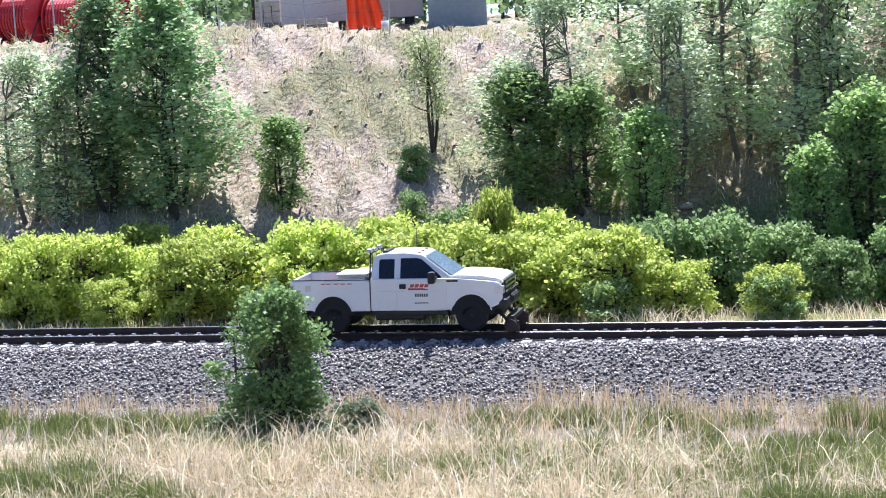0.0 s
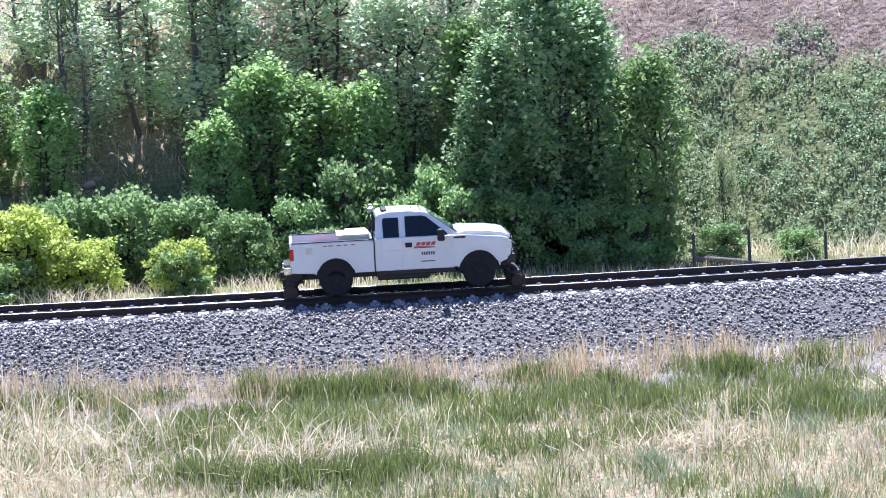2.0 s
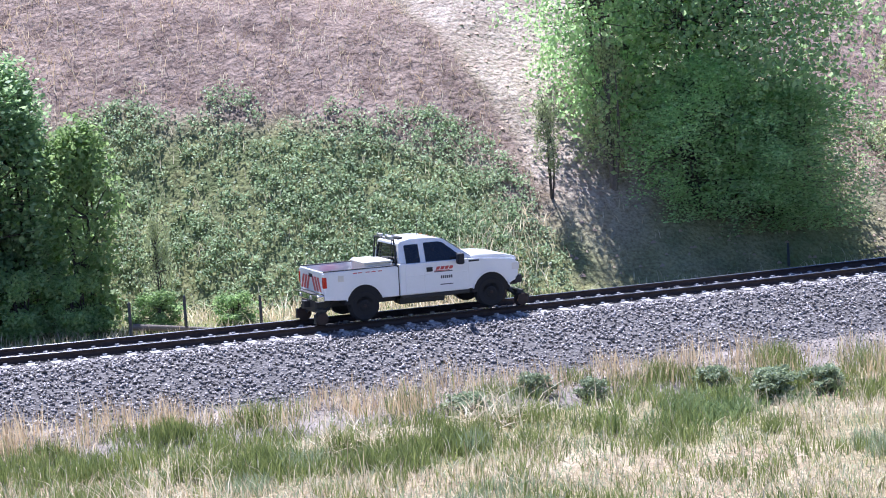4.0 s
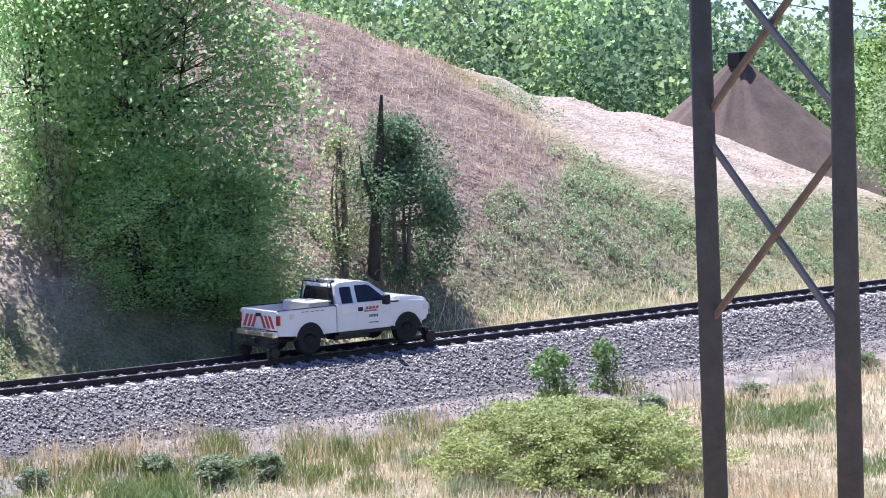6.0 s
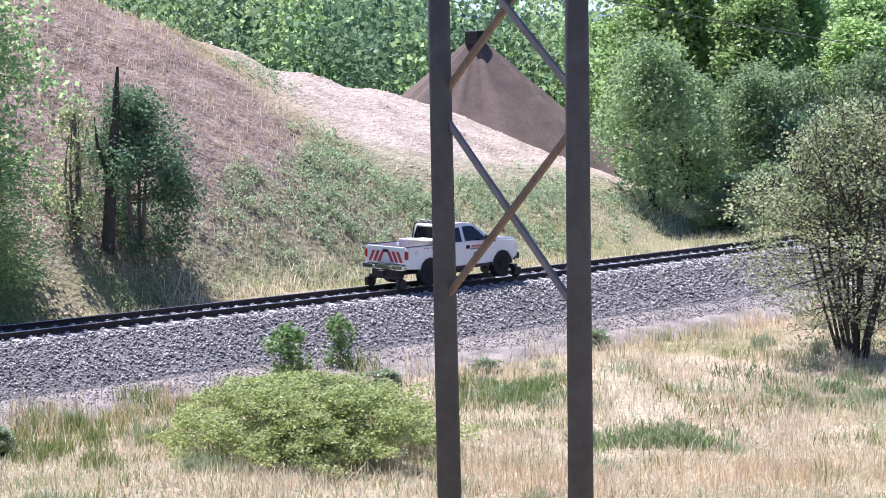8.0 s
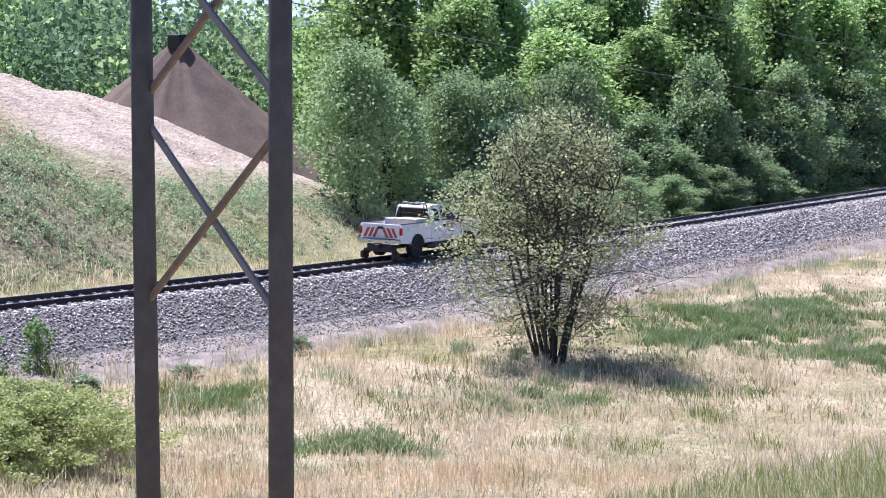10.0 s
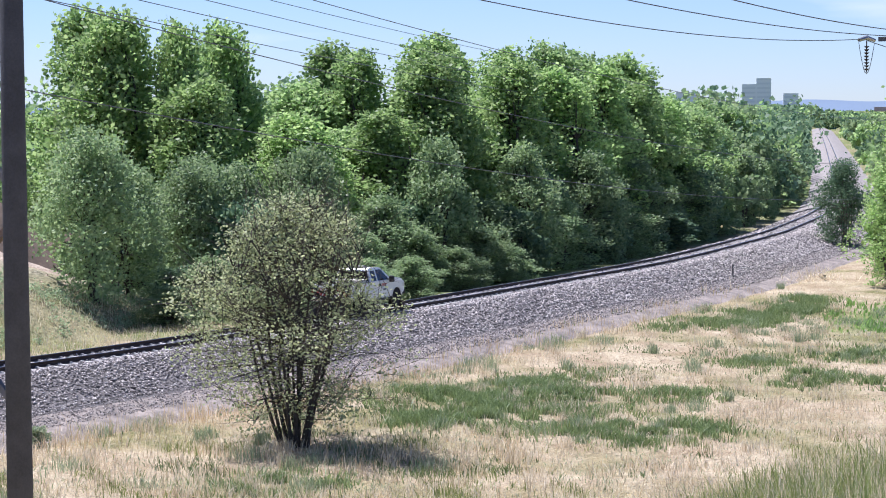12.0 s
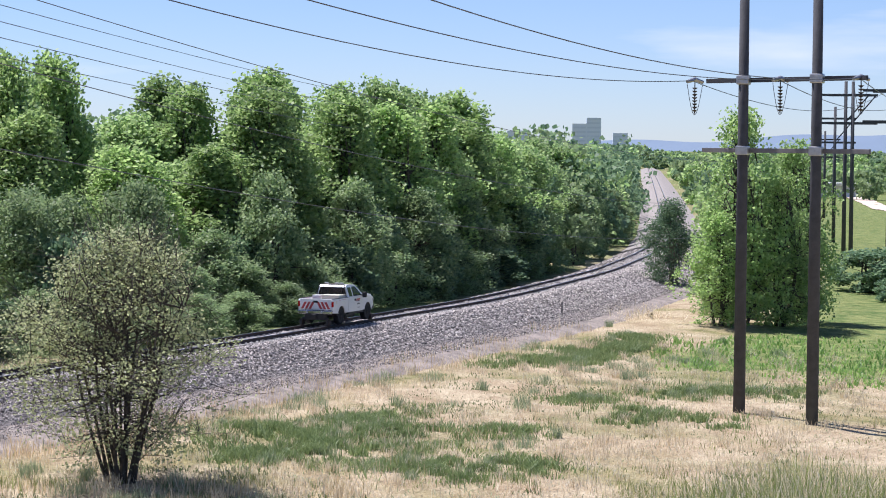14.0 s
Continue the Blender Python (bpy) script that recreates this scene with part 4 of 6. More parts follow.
def build_bank_weeds():
    n = 170000
    s, o = rng.uniform(44, 168, n), 3.0 + 24 * rng.random(n)
    p = on_line(s, o)[:, :2]
    x, y = p[:, 0], p[:, 1]
    big, mid_ = wobble(x, y, 4.0, 1.7), wobble(x, y, 1.5, 3.1)
    foot = np.interp(s, FOOT[:, 0], FOOT[:, 1])
    bank, r = o > foot, rng.random(n)
    chute = (s > 108.0 - 0.35 * np.clip(o - 14, 0, None) + 0.4 * mid_) & (s < 121) & bank
    gravel = (s > 139) & (o > 12.5 + 0.5 * np.clip(s - 139, 0, 8) * 0 + 1.5 * big)
    old = bank & (s < 84)
    leafy_ = bank & ~chute & ~gravel & (((s > 86) & (s < 107.6) & (o < 16.2 - 0.5 * np.clip(s - 97, 0, None) + 1.2 * big + 0.6 * mid_)) | ((s > 121) & (o < 9.8 + 0.5 * np.clip(s - 128, 0, 12) + 1.2 * big + 0.6 * mid_)))
    brown = bank & (s >= 84) & ~chute & ~gravel & ~leafy_
    verge = ~bank
    streak = wobble(s + 0.35 * o, 0.3 * o, 0.9, 6.1) + 0.6 * wobble(x, y, 0.7, 8.3)
    blades("bank_straw", "flattened brown dry grass on the bank", lift(p[(brown & (r < 0.5 + 0.3 * mid_) & (streak < 0.35)) | (old & (r < 0.16 + 0.15 * (mid_ > 0)))]), 0.42, 0.022, 0.9, RUSSET, 0.6)
    blades("bank_dry_grass", "pale dry grass on the bank and verge", lift(p[(verge & (r < 0.55) & (s < 158 + 4 * mid_)) | (leafy_ & (r > 0.8 - 0.35 * (s > 120))) | (brown & (r > 0.88 - 0.5 * (streak > 0.3))) | (chute & (r < 0.03)) | (old & (r > 0.7))]), 0.36, 0.02, 0.7, STRAW, 0.35)
    blades("verge_grass", "green grass on the verge beyond the track", lift(p[(verge & (r >= 0.55) & (big > -0.3)) | (old & (r > 0.36) & (r < 0.7) & ((big + 0.6 * mid_ > -0.15) | (o < 14) | (s > 75)))]), 0.22, 0.022, 0.6, BLADE)
    c = lift(p[leafy_ & (r < (0.22 - 0.13 * (s > 120)) + 0.2 * mid_ + 0.14 * big)])
    spots = np.array([(138.7, 15.8), (138.6, 14.6), (138.4, 13.4), (138.6, 12.4), (139.0, 11.6), (139.9, 10.8), (141.0, 10.4), (137.6, 13.6), (137.4, 12.4), (140.4, 11.6), (151.0, 12.9), (152.4, 13.4), (141.3, 20.8), (139.5, 20.8), (133.0, 9.4), (136.0, 9.6), (138.0, 9.8), (144.0, 10.4),
                      (102.0, 8.4), (103.5, 8.0), (104.6, 7.6), (105.6, 8.2), (104.0, 9.6), (102.6, 10.6), (100.8, 9.2), (99.2, 8.2), (98.0, 9.6), (105.2, 6.8), (101.6, 7.0), (103.4, 11.8), (100.4, 11.4)])
    q = np.repeat(spots, 26, axis=0) + np.clip(rng.normal(0, 1, (26 * len(spots), 2)), -1.8, 1.8) * np.array([0.8, 0.75])
    c = np.concatenate([c, lift(on_line(q[:, 0], q[:, 1])[:, :2])])
    k = rng.uniform(0.6, 1.4, (len(c), 1))
    c = np.repeat(c, 18, axis=0) + np.clip(rng.normal(0, 1, (18 * len(c), 3)), -1.6, 1.6) * np.array([0.14, 0.14, 0.1]) * np.repeat(k, 18, axis=0) + np.array([0, 0, 0.2])
    v, f = quads(c, 0.11, 1.2, 0.6)
    tagged(mesh_ob("bank_weeds", np_mesh("bank_weeds", v, f), WEED), "low leafy green weeds covering the lower bank", "weeds", kind="stuff")
    # pale dry clumps among the weeds
    spots = np.array([(101.0, 5.7), (102.4, 6.0), (103.8, 5.6), (99.6, 6.3), (105.4, 5.8), (106.2, 7.4), (104.8, 6.4), (97.6, 6.6), (95.8, 7.4), (124.5, 6.2), (127.0, 6.4), (129.5, 6.8), (132.0, 7.2), (135.0, 7.0), (118.8, 8.6), (119.6, 10.4), (118.4, 12.0), (72.0, 5.0), (75.8, 4.8), (77.6, 5.0), (81.8, 5.6), (84.0, 5.2)])
    q = np.repeat(spots, 170, axis=0) + np.clip(rng.normal(0, 1, (170 * len(spots), 2)), -1.7, 1.7) * np.array([0.8, 0.4])
    blades("straw_clumps", "bent pale straw clumps at the foot of the bank", lift(on_line(q[:, 0], q[:, 1])[:, :2]), 0.6, 0.024, 0.9, STRAW, 0.25)
    # clods and stones
    k = rng.random(n) < 0.06
    q = lift(p[k & (gravel | chute | old)])
    v = (np.array([(1, 0, 0), (0, 1, 0), (-1, 0, 0), (0, -1, 0), (0.1, 0.1, 0.7)])[None] * rng.uniform(0.03, 0.13, (len(q), 1, 1)) * rng.uniform(0.6, 1.3, (len(q), 5, 1)) + q[:, None]).reshape(-1, 3)
    i = 5 * np.arange(len(q))
    f = np.concatenate([np.stack([i + a, i + b, i + 4], 1) for a, b in ((0, 1), (1, 2), (2, 3), (3, 0))])
    tagged(mesh_ob("clods", np_mesh("clods", v, f), HILL_SOIL), "loose earth clods and stones on the bank", "stones", kind="stuff")


build_bank_weeds()


def far_woods():
    """Woods in the distance, past where single trees can be told apart."""
    C, paths = ([], [], []), []
    az = np.radians(np.concatenate([rng.uniform(34, 62, 330), rng.uniform(62, 100, 900), rng.uniform(-18, 34, 170), rng.uniform(68, 96, 1500)]))
    r = np.concatenate([140 + 190 * rng.random(330) ** 1.2, 190 + 1500 * rng.random(900) ** 1.4, 106 + 50 * rng.random(170), 560 + 1900 * rng.random(1500)])
    x, y = r * np.sin(az), r * np.cos(az)
    # both sides of the far line
    fs = 255 + 720 * rng.random(260) ** 1.2
    fo = np.where(rng.random(260) < 0.55, 1, -1) * (6.5 + 9 * rng.random(260) + 0.004 * (fs - 255))
    q = on_line(fs, fo)
    x, y = np.concatenate([x, q[:, 0]]), np.concatenate([y, q[:, 1]])
    r, az = np.hypot(x, y), np.arctan2(x, y)
    s, o = line_place(np.stack([x, y], 1))
    z = land(x, y)
    for i in range(len(x)):
        open_side = o[i] < 0 and (r[i] < 240 or (r[i] < 520 and np.degrees(az[i]) > 79.8))
        if (s[i] < 985 and -6.4 < o[i] < 5.6) or open_side or (s[i] < 172 and 0 < o[i] < 42):
            continue
        h = rng.uniform(6.5, 16) * (0.7 if o[i] < 0 else 1) * (0.8 if r[i] > 300 else 1)
        w, k = (0.5 * h + 5) * rng.uniform(0.6, 1.15), int(np.clip(150000 / r[i], 90, 800))
        if s[i] < 100:
            h *= 0.8
        if az[i] < 0.9 and s[i] > 100:
            h *= 1.45
        cl = np.clip(rng.normal(0, 1, (14, 3)), -1.3, 1.3) * np.array([0.22 * w, 0.22 * w, 0.22 * h]) + np.array([0, 0, 0.46 * h])
        c = cl[rng.integers(14, size=k)] + np.clip(rng.normal(0, 1, (k, 3)), -1.2, 1.2) * np.array([0.11 * w, 0.11 * w, 0.085 * h])
        C[int(rng.integers(3))].append((c + np.array([x[i], y[i], z[i]]), np.full(k, 0.2 + r[i] * 0.0018)))
        paths.append((np.array([(x[i], y[i], z[i] - 0.3), (x[i], y[i], z[i] + 0.2 * h), (x[i] + 0.2, y[i], z[i] + 0.42 * h)]), np.array([0.12, 0.09, 0.03])))
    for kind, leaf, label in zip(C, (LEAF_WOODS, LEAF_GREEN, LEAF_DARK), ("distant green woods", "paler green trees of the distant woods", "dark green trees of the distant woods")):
        v, f = quads(np.concatenate([a for a, _ in kind]), np.concatenate([b for _, b in kind]), 0.3, 0.8)
        tagged(mesh_ob("distant_woods", np_mesh("distant_woods", v, f), leaf), label, "woods", kind="stuff")
    v, f = tubes(paths, 4)
    tagged(mesh_ob("distant_trunks", np_mesh("distant_trunks", v, f), BARK), "trunks of the distant woods", "woods", kind="stuff")


far_woods()


# ---- the truck ----
RED = plain("red marking", (0.5, 0.07, 0.07), 0.4, wear=0.15)
RED_LAMP = plain("red lamp glass", (0.5, 0.01, 0.01), 0.12, wear=0.1)
CHROME = plain("chrome", (0.7, 0.7, 0.72), 0.15, 1.0, wear=0.15)
RIM = plain("dirty black rim", (0.012, 0.012, 0.013), 0.8, wear=0.3)
DARK = plain("dark trim", (0.02, 0.02, 0.022), 0.55, wear=0.3)
GREY_BAR = plain("dark lettering", (0.06, 0.06, 0.07), 0.5, wear=0.1)
TOOLBOX = plain("faded tool box", (0.72, 0.68, 0.58), 0.5, wear=0.15)
BED_LINER = plain("scratched bed", (0.35, 0.3, 0.28), 0.7, wear=0.4)
# opaque blue: the sky's reflection is painted into the windscreen
SKY_GLASS = plain("windscreen", (0.25, 0.36, 0.46), 0.04, wear=0.05, coat=1.0)
LAMP = plain("lamp lens", (0.75, 0.72, 0.68), 0.1, wear=0.1, coat=1.0)


def prism(profile, y0, y1, bevel=0.02, taper=None):
    """A side outline of (x, z) points, pulled from y0 to y1. taper(z): share of y kept at that height."""
    bm = bmesh.new()
    a = [bm.verts.new((x, y0, z)) for x, z in profile]
    b = [bm.verts.new((x, y1, z)) for x, z in profile]
    bm.faces.new(a)
    bm.faces.new(b[::-1])
    n = len(profile)
    for i in range(n):
        bm.faces.new((a[i], b[i], b[(i + 1) % n], a[(i + 1) % n]))
    if taper:
        for v in bm.verts:
            v.co.y *= taper(v.co.z)
    if bevel:
        rim = [e for e in bm.edges if abs(e.verts[0].co.y - e.verts[1].co.y) < 0.01 or abs(e.verts[0].co.y) < 1e-6]
        bmesh.ops.bevel(bm, geom=rim, offset=bevel, segments=2, affect="EDGES", profile=0.5)
    return bm


def arch(cx, r, z0, k=10, a0=0.0, a1=math.pi):
    return [(cx + r * math.cos(a0 + (a1 - a0) * i / k), z0 + r * math.sin(a0 + (a1 - a0) * i / k)) for i in range(k + 1)]


def lathe(profile, k=28):
    """A body of revolution about y from (radius, y) points."""
    bm = bmesh.new()
    rings = [[bm.verts.new((r * math.cos(2 * math.pi * i / k), y, r * math.sin(2 * math.pi * i / k))) for i in range(k)] for r, y in profile]
    for p, q in zip(rings, rings[1:]):
        for i in range(k):
            bm.faces.new((p[i], p[(i + 1) % k], q[(i + 1) % k], q[i]))
    bm.faces.new(rings[0])
    bm.faces.new(rings[-1][::-1])
    return bm


TRUCK_WHEELS = []


def build_truck():
    T = empty("pickup_truck", "white extended-cab pickup truck with rail wheels riding on the track", "truck")
    W, AX = 1.0, 3.6
    for side in (-1, 1):
        y0, y1 = (-W, -W + 0.09) if side < 0 else (W - 0.09, W)
        name = "bed_side"
        prof = [(-1.1, 0.66), (-0.52, 0.62)] + arch(0.0, 0.5, 0.52, 12, math.pi * 0.93, math.pi * 0.07) + [(0.52, 0.6), (0.97, 0.6), (0.97, 1.36), (0.9, 1.4), (-1.05, 1.4), (-1.12, 1.34)]
        bed = part(name, prism(prof, y0, y1, 0.025), PAINT, T)
        part("bed_rail", boxed(-1.1, y0 + 0.005, 1.4, 0.95, y1 - 0.005, 1.425, bevel=0.008), DARK, bed, "black plastic bed rail cap")
        part("tail_lamp", boxed(-1.135, side * W - 0.09 if side > 0 else -W - 0.006, 0.98, -1.03, W + 0.006 if side > 0 else -W + 0.09, 1.27, bevel=0.015), RED_LAMP, bed, "red tail lamp")
        part("arch_lip", prism(arch(0.0, 0.525, 0.52, 14, math.pi * 0.95, math.pi * 0.05) + arch(0.0, 0.495, 0.52, 14, math.pi * 0.05, math.pi * 0.95), side * W - 0.01, side * (W + 0.022), 0), PAINT, bed)
        # front fender
        prof = [(2.95, 0.62), (AX - 0.53, 0.62)] + arch(AX, 0.52, 0.52, 12, math.pi * 0.93, math.pi * 0.07) + [(AX + 0.53, 0.7), (4.34, 0.74), (4.41, 0.9), (4.41, 1.2), (4.33, 1.29), (4.2, 1.33), (3.3, 1.41), (2.95, 1.42)]
        fen = part("front_fender", prism(prof, side * (W - 0.12), side * W, 0.03), PAINT, T)
        part("head_lamp", boxed(4.2, side * W - 0.24 if side > 0 else -W - 0.004, 1.0, 4.44, W + 0.004 if side > 0 else -W + 0.24, 1.22, bevel=0.03), LAMP, fen, "large clear head lamp")
        part("fender_vent", boxed(2.98, side * (W + 0.002), 1.33, 3.28, side * (W - 0.02), 1.38, bevel=0.004), DARK, fen, "black fender vent")
        part("arch_lip", prism(arch(AX, 0.545, 0.52, 14, math.pi * 0.95, math.pi * 0.05) + arch(AX, 0.515, 0.52, 14, math.pi * 0.05, math.pi * 0.95), side * W - 0.01, side * (W + 0.022), 0), PAINT, fen)
        for cx in (0.0, AX):
            part("wheel_well", prism(arch(cx, 0.56, 0.5, 12, math.pi, 0.0), side * 0.45, side * (W - 0.03), 0), RIM, T, "dark wheel well")
        # doors and their seams
        door = part("door", boxed(1.69, side * (W + 0.004), 0.62, 2.93, side * (W - 0.05), 1.42, bevel=0.012), PAINT, T)
        part("door_handle", boxed(1.76, side * (W + 0.035), 1.17, 1.93, side * W, 1.29, bevel=0.012), BLACK, door, "black door handle")
        rear = part("rear_door", boxed(1.16, side * (W + 0.004), 0.62, 1.682, side * (W - 0.05), 1.42, bevel=0.012), PAINT, T)
        part("panel_gap", boxed(0.972, side * (W - 0.04), 0.62, 0.998, side * (W - 0.2), 1.41), DARK, T, "dark gap between cab and bed")
        part("fuel_door" if side < 0 else "side_marker", boxed(-0.72, side * (W + 0.004), 1.12, -0.56, side * (W - 0.01), 1.28, bevel=0.004), TOOLBOX, bed)
        part("body_crease", boxed(1.18, side * (W + 0.012), 1.085, 2.92, side * (W - 0.02), 1.11, bevel=0.01), PAINT, T)
        # mirrors
        mir = part("mirror", boxed(2.56, side * (W + 0.34), 1.32, 2.74, side * (W + 0.1), 1.62, bevel=0.045), BLACK, T, "black towing mirror")
        part("mirror_arm", boxed(2.66, side * (W + 0.12), 1.42, 2.74, side * (W - 0.1), 1.47, bevel=0.006), BLACK, mir)
        # windows, lying just outside the tapered cabin side
        tilt = lambda z: (W - 0.06) * (1 - 0.21 * (z - 1.42) / 0.6) + 0.008
        for wname, pts in (("rear_side_window", [(1.22, 1.43), (1.62, 1.43), (1.62, 1.91), (1.26, 1.91), (1.22, 1.88)]), ("door_window", [(1.78, 1.42), (2.86, 1.42), (2.8, 1.5), (2.32, 1.9), (2.2, 1.93), (1.78, 1.93)])):
            bm = bmesh.new()
            f = bm.faces.new([bm.verts.new((x, side * (tilt(z) + 0.006), z)) for x, z in pts])
            ex = bmesh.ops.extrude_face_region(bm, geom=[f])
            for v in ex["geom"]:
                if isinstance(v, bmesh.types.BMVert):
                    v.co.y -= side * 0.03
            part(wname, bm, GLASS_DARK, T, "dark tinted window")
        # step and sill
        part("running_board", boxed(1.05, side * (W - 0.02), 0.5, 3.0, side * (W - 0.2), 0.6, bevel=0.015), DARK, T, "dark step under the doors")
        # markings on the door, plain shapes
        if side < 0:
            z = 1.2
            for k in range(4):
                x = 2.02 + 0.125 * k
                part("logo_stroke", boxed(x, -W - 0.008, z, x + 0.1, -W - 0.004, z + 0.085, m=Matrix(((1, 0, 0.45, -0.45 * z), (0, 1, 0, 0), (0, 0, 1, 0), (0, 0, 0, 1)))), RED, door, "red slanted mark")
            part("logo_stroke", boxed(1.98, -W - 0.008, 1.135, 2.5, -W - 0.004, 1.16), GREY_BAR, door, "dark line under the mark")
            part("logo_stroke", boxed(1.98, -W - 0.008, 1.165, 2.42, -W - 0.004, 1.185), RED, door, "red swoosh line")
            for k in range(6):
                part("fleet_bar", boxed(2.16 + 0.058 * k, -W - 0.008, 0.96, 2.2 + 0.058 * k, -W - 0.004, 1.04), GREY_BAR, door, "dark bar of a fleet mark")
            part("fleet_bar", boxed(2.14, -W - 0.008, 0.79, 2.5, -W - 0.004, 0.815), GREY_BAR, door, "thin dark bar")
            for x in (-0.3, -0.16, 0.05, 0.22, 0.4):
                part("bed_mark", boxed(x, -W - 0.006, 1.3, x + 0.11, -W - 0.002, 1.325), RED, T, "faded red mark")
    # bed floor, front wall and tailgate
    part("bed_floor", boxed(-1.08, -0.91, 0.84, 0.95, 0.91, 0.9), BED_LINER, T)
    part("bed_wall", boxed(0.91, -0.91, 0.62, 0.97, 0.91, 1.4), PAINT, T)
    gate = part("tailgate", boxed(-1.13, -0.91, 0.82, -1.05, 0.91, 1.4, bevel=0.02), PAINT, T)
    for side in (-1, 1):
        for k in range(3):
            bm = bmesh.new()
            y = side * (0.26 + 0.22 * k)
            pts = [(y, 0.87), (y + side * 0.14, 0.87), (y + side * -0.06, 1.24), (y - side * 0.2, 1.24)]
            f = bm.faces.new([bm.verts.new((-1.137, a, b)) for a, b in pts])
            ex = bmesh.ops.extrude_face_region(bm, geom=[f])
            for v in ex["geom"]:
                if isinstance(v, bmesh.types.BMVert):
                    v.co.x += 0.006
            part("stripe", bm, RED, gate, "red slanted warning stripe")
    part("gate_handle", boxed(-1.145, -0.14, 1.2, -1.12, 0.14, 1.3, bevel=0.008), BLACK, gate, "black tailgate handle")
    bump_ = part("rear_bumper", boxed(-1.3, -0.98, 0.62, -1.1, 0.98, 0.8, bevel=0.03), CHROME, T, "chrome rear bumper")
    part("step_pad", boxed(-1.3, -0.5, 0.8, -1.14, 0.5, 0.815), BLACK, bump_)
    part("hitch", boxed(-1.4, -0.12, 0.42, -1.0, 0.12, 0.6, bevel=0.02), DARK, T, "dark hitch and rail gear mount")
    # cab: lower box, tapered greenhouse, roof
    part("cab_body", boxed(1.0, -W + 0.002, 0.6, 2.98, W - 0.002, 1.43, bevel=0.03), PAINT, T)
    taper = lambda z: 1.0 - 0.21 * max(0.0, min(1.0, (z - 1.42) / 0.6)) if z < 2.05 else 0.79
    part("greenhouse", prism([(1.02, 1.42), (1.04, 1.72), (1.08, 1.95), (1.16, 2.02), (1.4, 2.045), (1.9, 2.05), (2.2, 2.03), (2.36, 1.98), (3.14, 1.42)], -W + 0.06, W - 0.06, 0.03, taper), PAINT, T, "white cab roof and pillars")
    bm = bmesh.new()
    f = bm.faces.new([bm.verts.new(c) for c in ((3.16, -0.84, 1.44), (3.16, 0.84, 1.44), (2.41, 0.7, 1.975), (2.41, -0.7, 1.975))])
    part("windscreen", bm, SKY_GLASS, T, "sloping windscreen, sky reflection put into its blue colour")
    bm = bmesh.new()
    bm.faces.new([bm.verts.new(c) for c in ((1.008, -0.82, 1.44), (1.008, 0.82, 1.44), (1.03, 0.74, 1.74), (1.048, 0.68, 1.91), (1.048, -0.68, 1.91), (1.03, -0.74, 1.74))])
    part("rear_window", bm, GLASS_DARK, T, "dark rear window")
    # hood, grille, bumper
    hood = prism([(2.95, 1.36), (4.36, 1.22), (4.42, 1.29), (4.37, 1.37), (4.22, 1.42), (3.9, 1.46), (3.25, 1.49), (2.95, 1.46)], -W + 0.1, W - 0.1, 0.04)
    part("hood", hood, PAINT, T, "white domed hood")
    part("engine_bay", boxed(3.0, -0.86, 0.6, 4.42, 0.86, 1.3), DARK, T)
    gr = part("grille", boxed(4.34, -0.74, 0.92, 4.46, 0.74, 1.34, bevel=0.03), DARK, T, "black grille")
    for z in (1.02, 1.13, 1.24):
        part("grille_bar", boxed(4.45, -0.7, z, 4.475, 0.7, z + 0.05, bevel=0.008), CHROME, gr)
    fb = part("front_bumper", boxed(4.26, -1.0, 0.64, 4.53, 1.0, 0.88, bevel=0.06), DARK, T, "dark front bumper")
    part("winch", boxed(4.46, -0.4, 0.72, 4.6, 0.4, 0.9, bevel=0.03), DARK, fb)
    part("push_bar", rod(rod(rod(bmesh.new(), (4.55, -0.6, 0.8), (4.55, -0.6, 1.08), 0.022), (4.55, 0.6, 0.8), (4.55, 0.6, 1.08), 0.022), (4.55, -0.62, 1.06), (4.55, 0.62, 1.06), 0.022), DARK, fb)
    part("chassis", boxed(-1.0, -0.5, 0.42, 4.3, 0.5, 0.62), DARK, T, "dark chassis frame")
    part("gear_frame", boxed(-1.24, -0.58, 0.34, -0.82, 0.58, 0.62, bevel=0.03), DARK, T, "dark rear rail gear frame")
    part("fuel_tank", boxed(1.05, -0.78, 0.34, 2.35, -0.3, 0.52, bevel=0.04), DARK, T, "dark fuel tank under the cab")
    for y_ in (-0.42, 0.42):
        part("tow_shackle", boxed(-1.33, y_ - 0.05, 0.66, -1.28, y_ + 0.05, 0.76, bevel=0.015), STEEL, bump_)
    # road wheels
    for x, turning in ((0.0, True), (AX, False)):
        for side in (-1, 1):
            hub = part("wheel", lathe([(0.25, -0.13), (0.36, -0.145), (0.405, -0.12), (0.415, -0.06), (0.415, 0.06), (0.405, 0.12), (0.36, 0.145), (0.25, 0.13)]), RIM, T, "black road tyre")
            hub.location = (x, side * 0.84, 0.43 if turning else 0.47)
            part("rim", lathe([(0.05, -0.15), (0.12, -0.148), (0.2, -0.11), (0.25, -0.132), (0.258, -0.1), (0.258, 0.1), (0.25, 0.132), (0.2, 0.11), (0.12, 0.148), (0.05, 0.15)], 20), RIM, hub, "dark steel rim")
            bm = bmesh.new()
            for k in range(8):
                a = k * math.pi / 4
                rod(bm, (0.1 * math.cos(a), -0.16, 0.1 * math.sin(a)), (0.1 * math.cos(a), 0.16, 0.1 * math.sin(a)), 0.016, n=6)
            part("wheel_nuts", bm, RIM, hub)
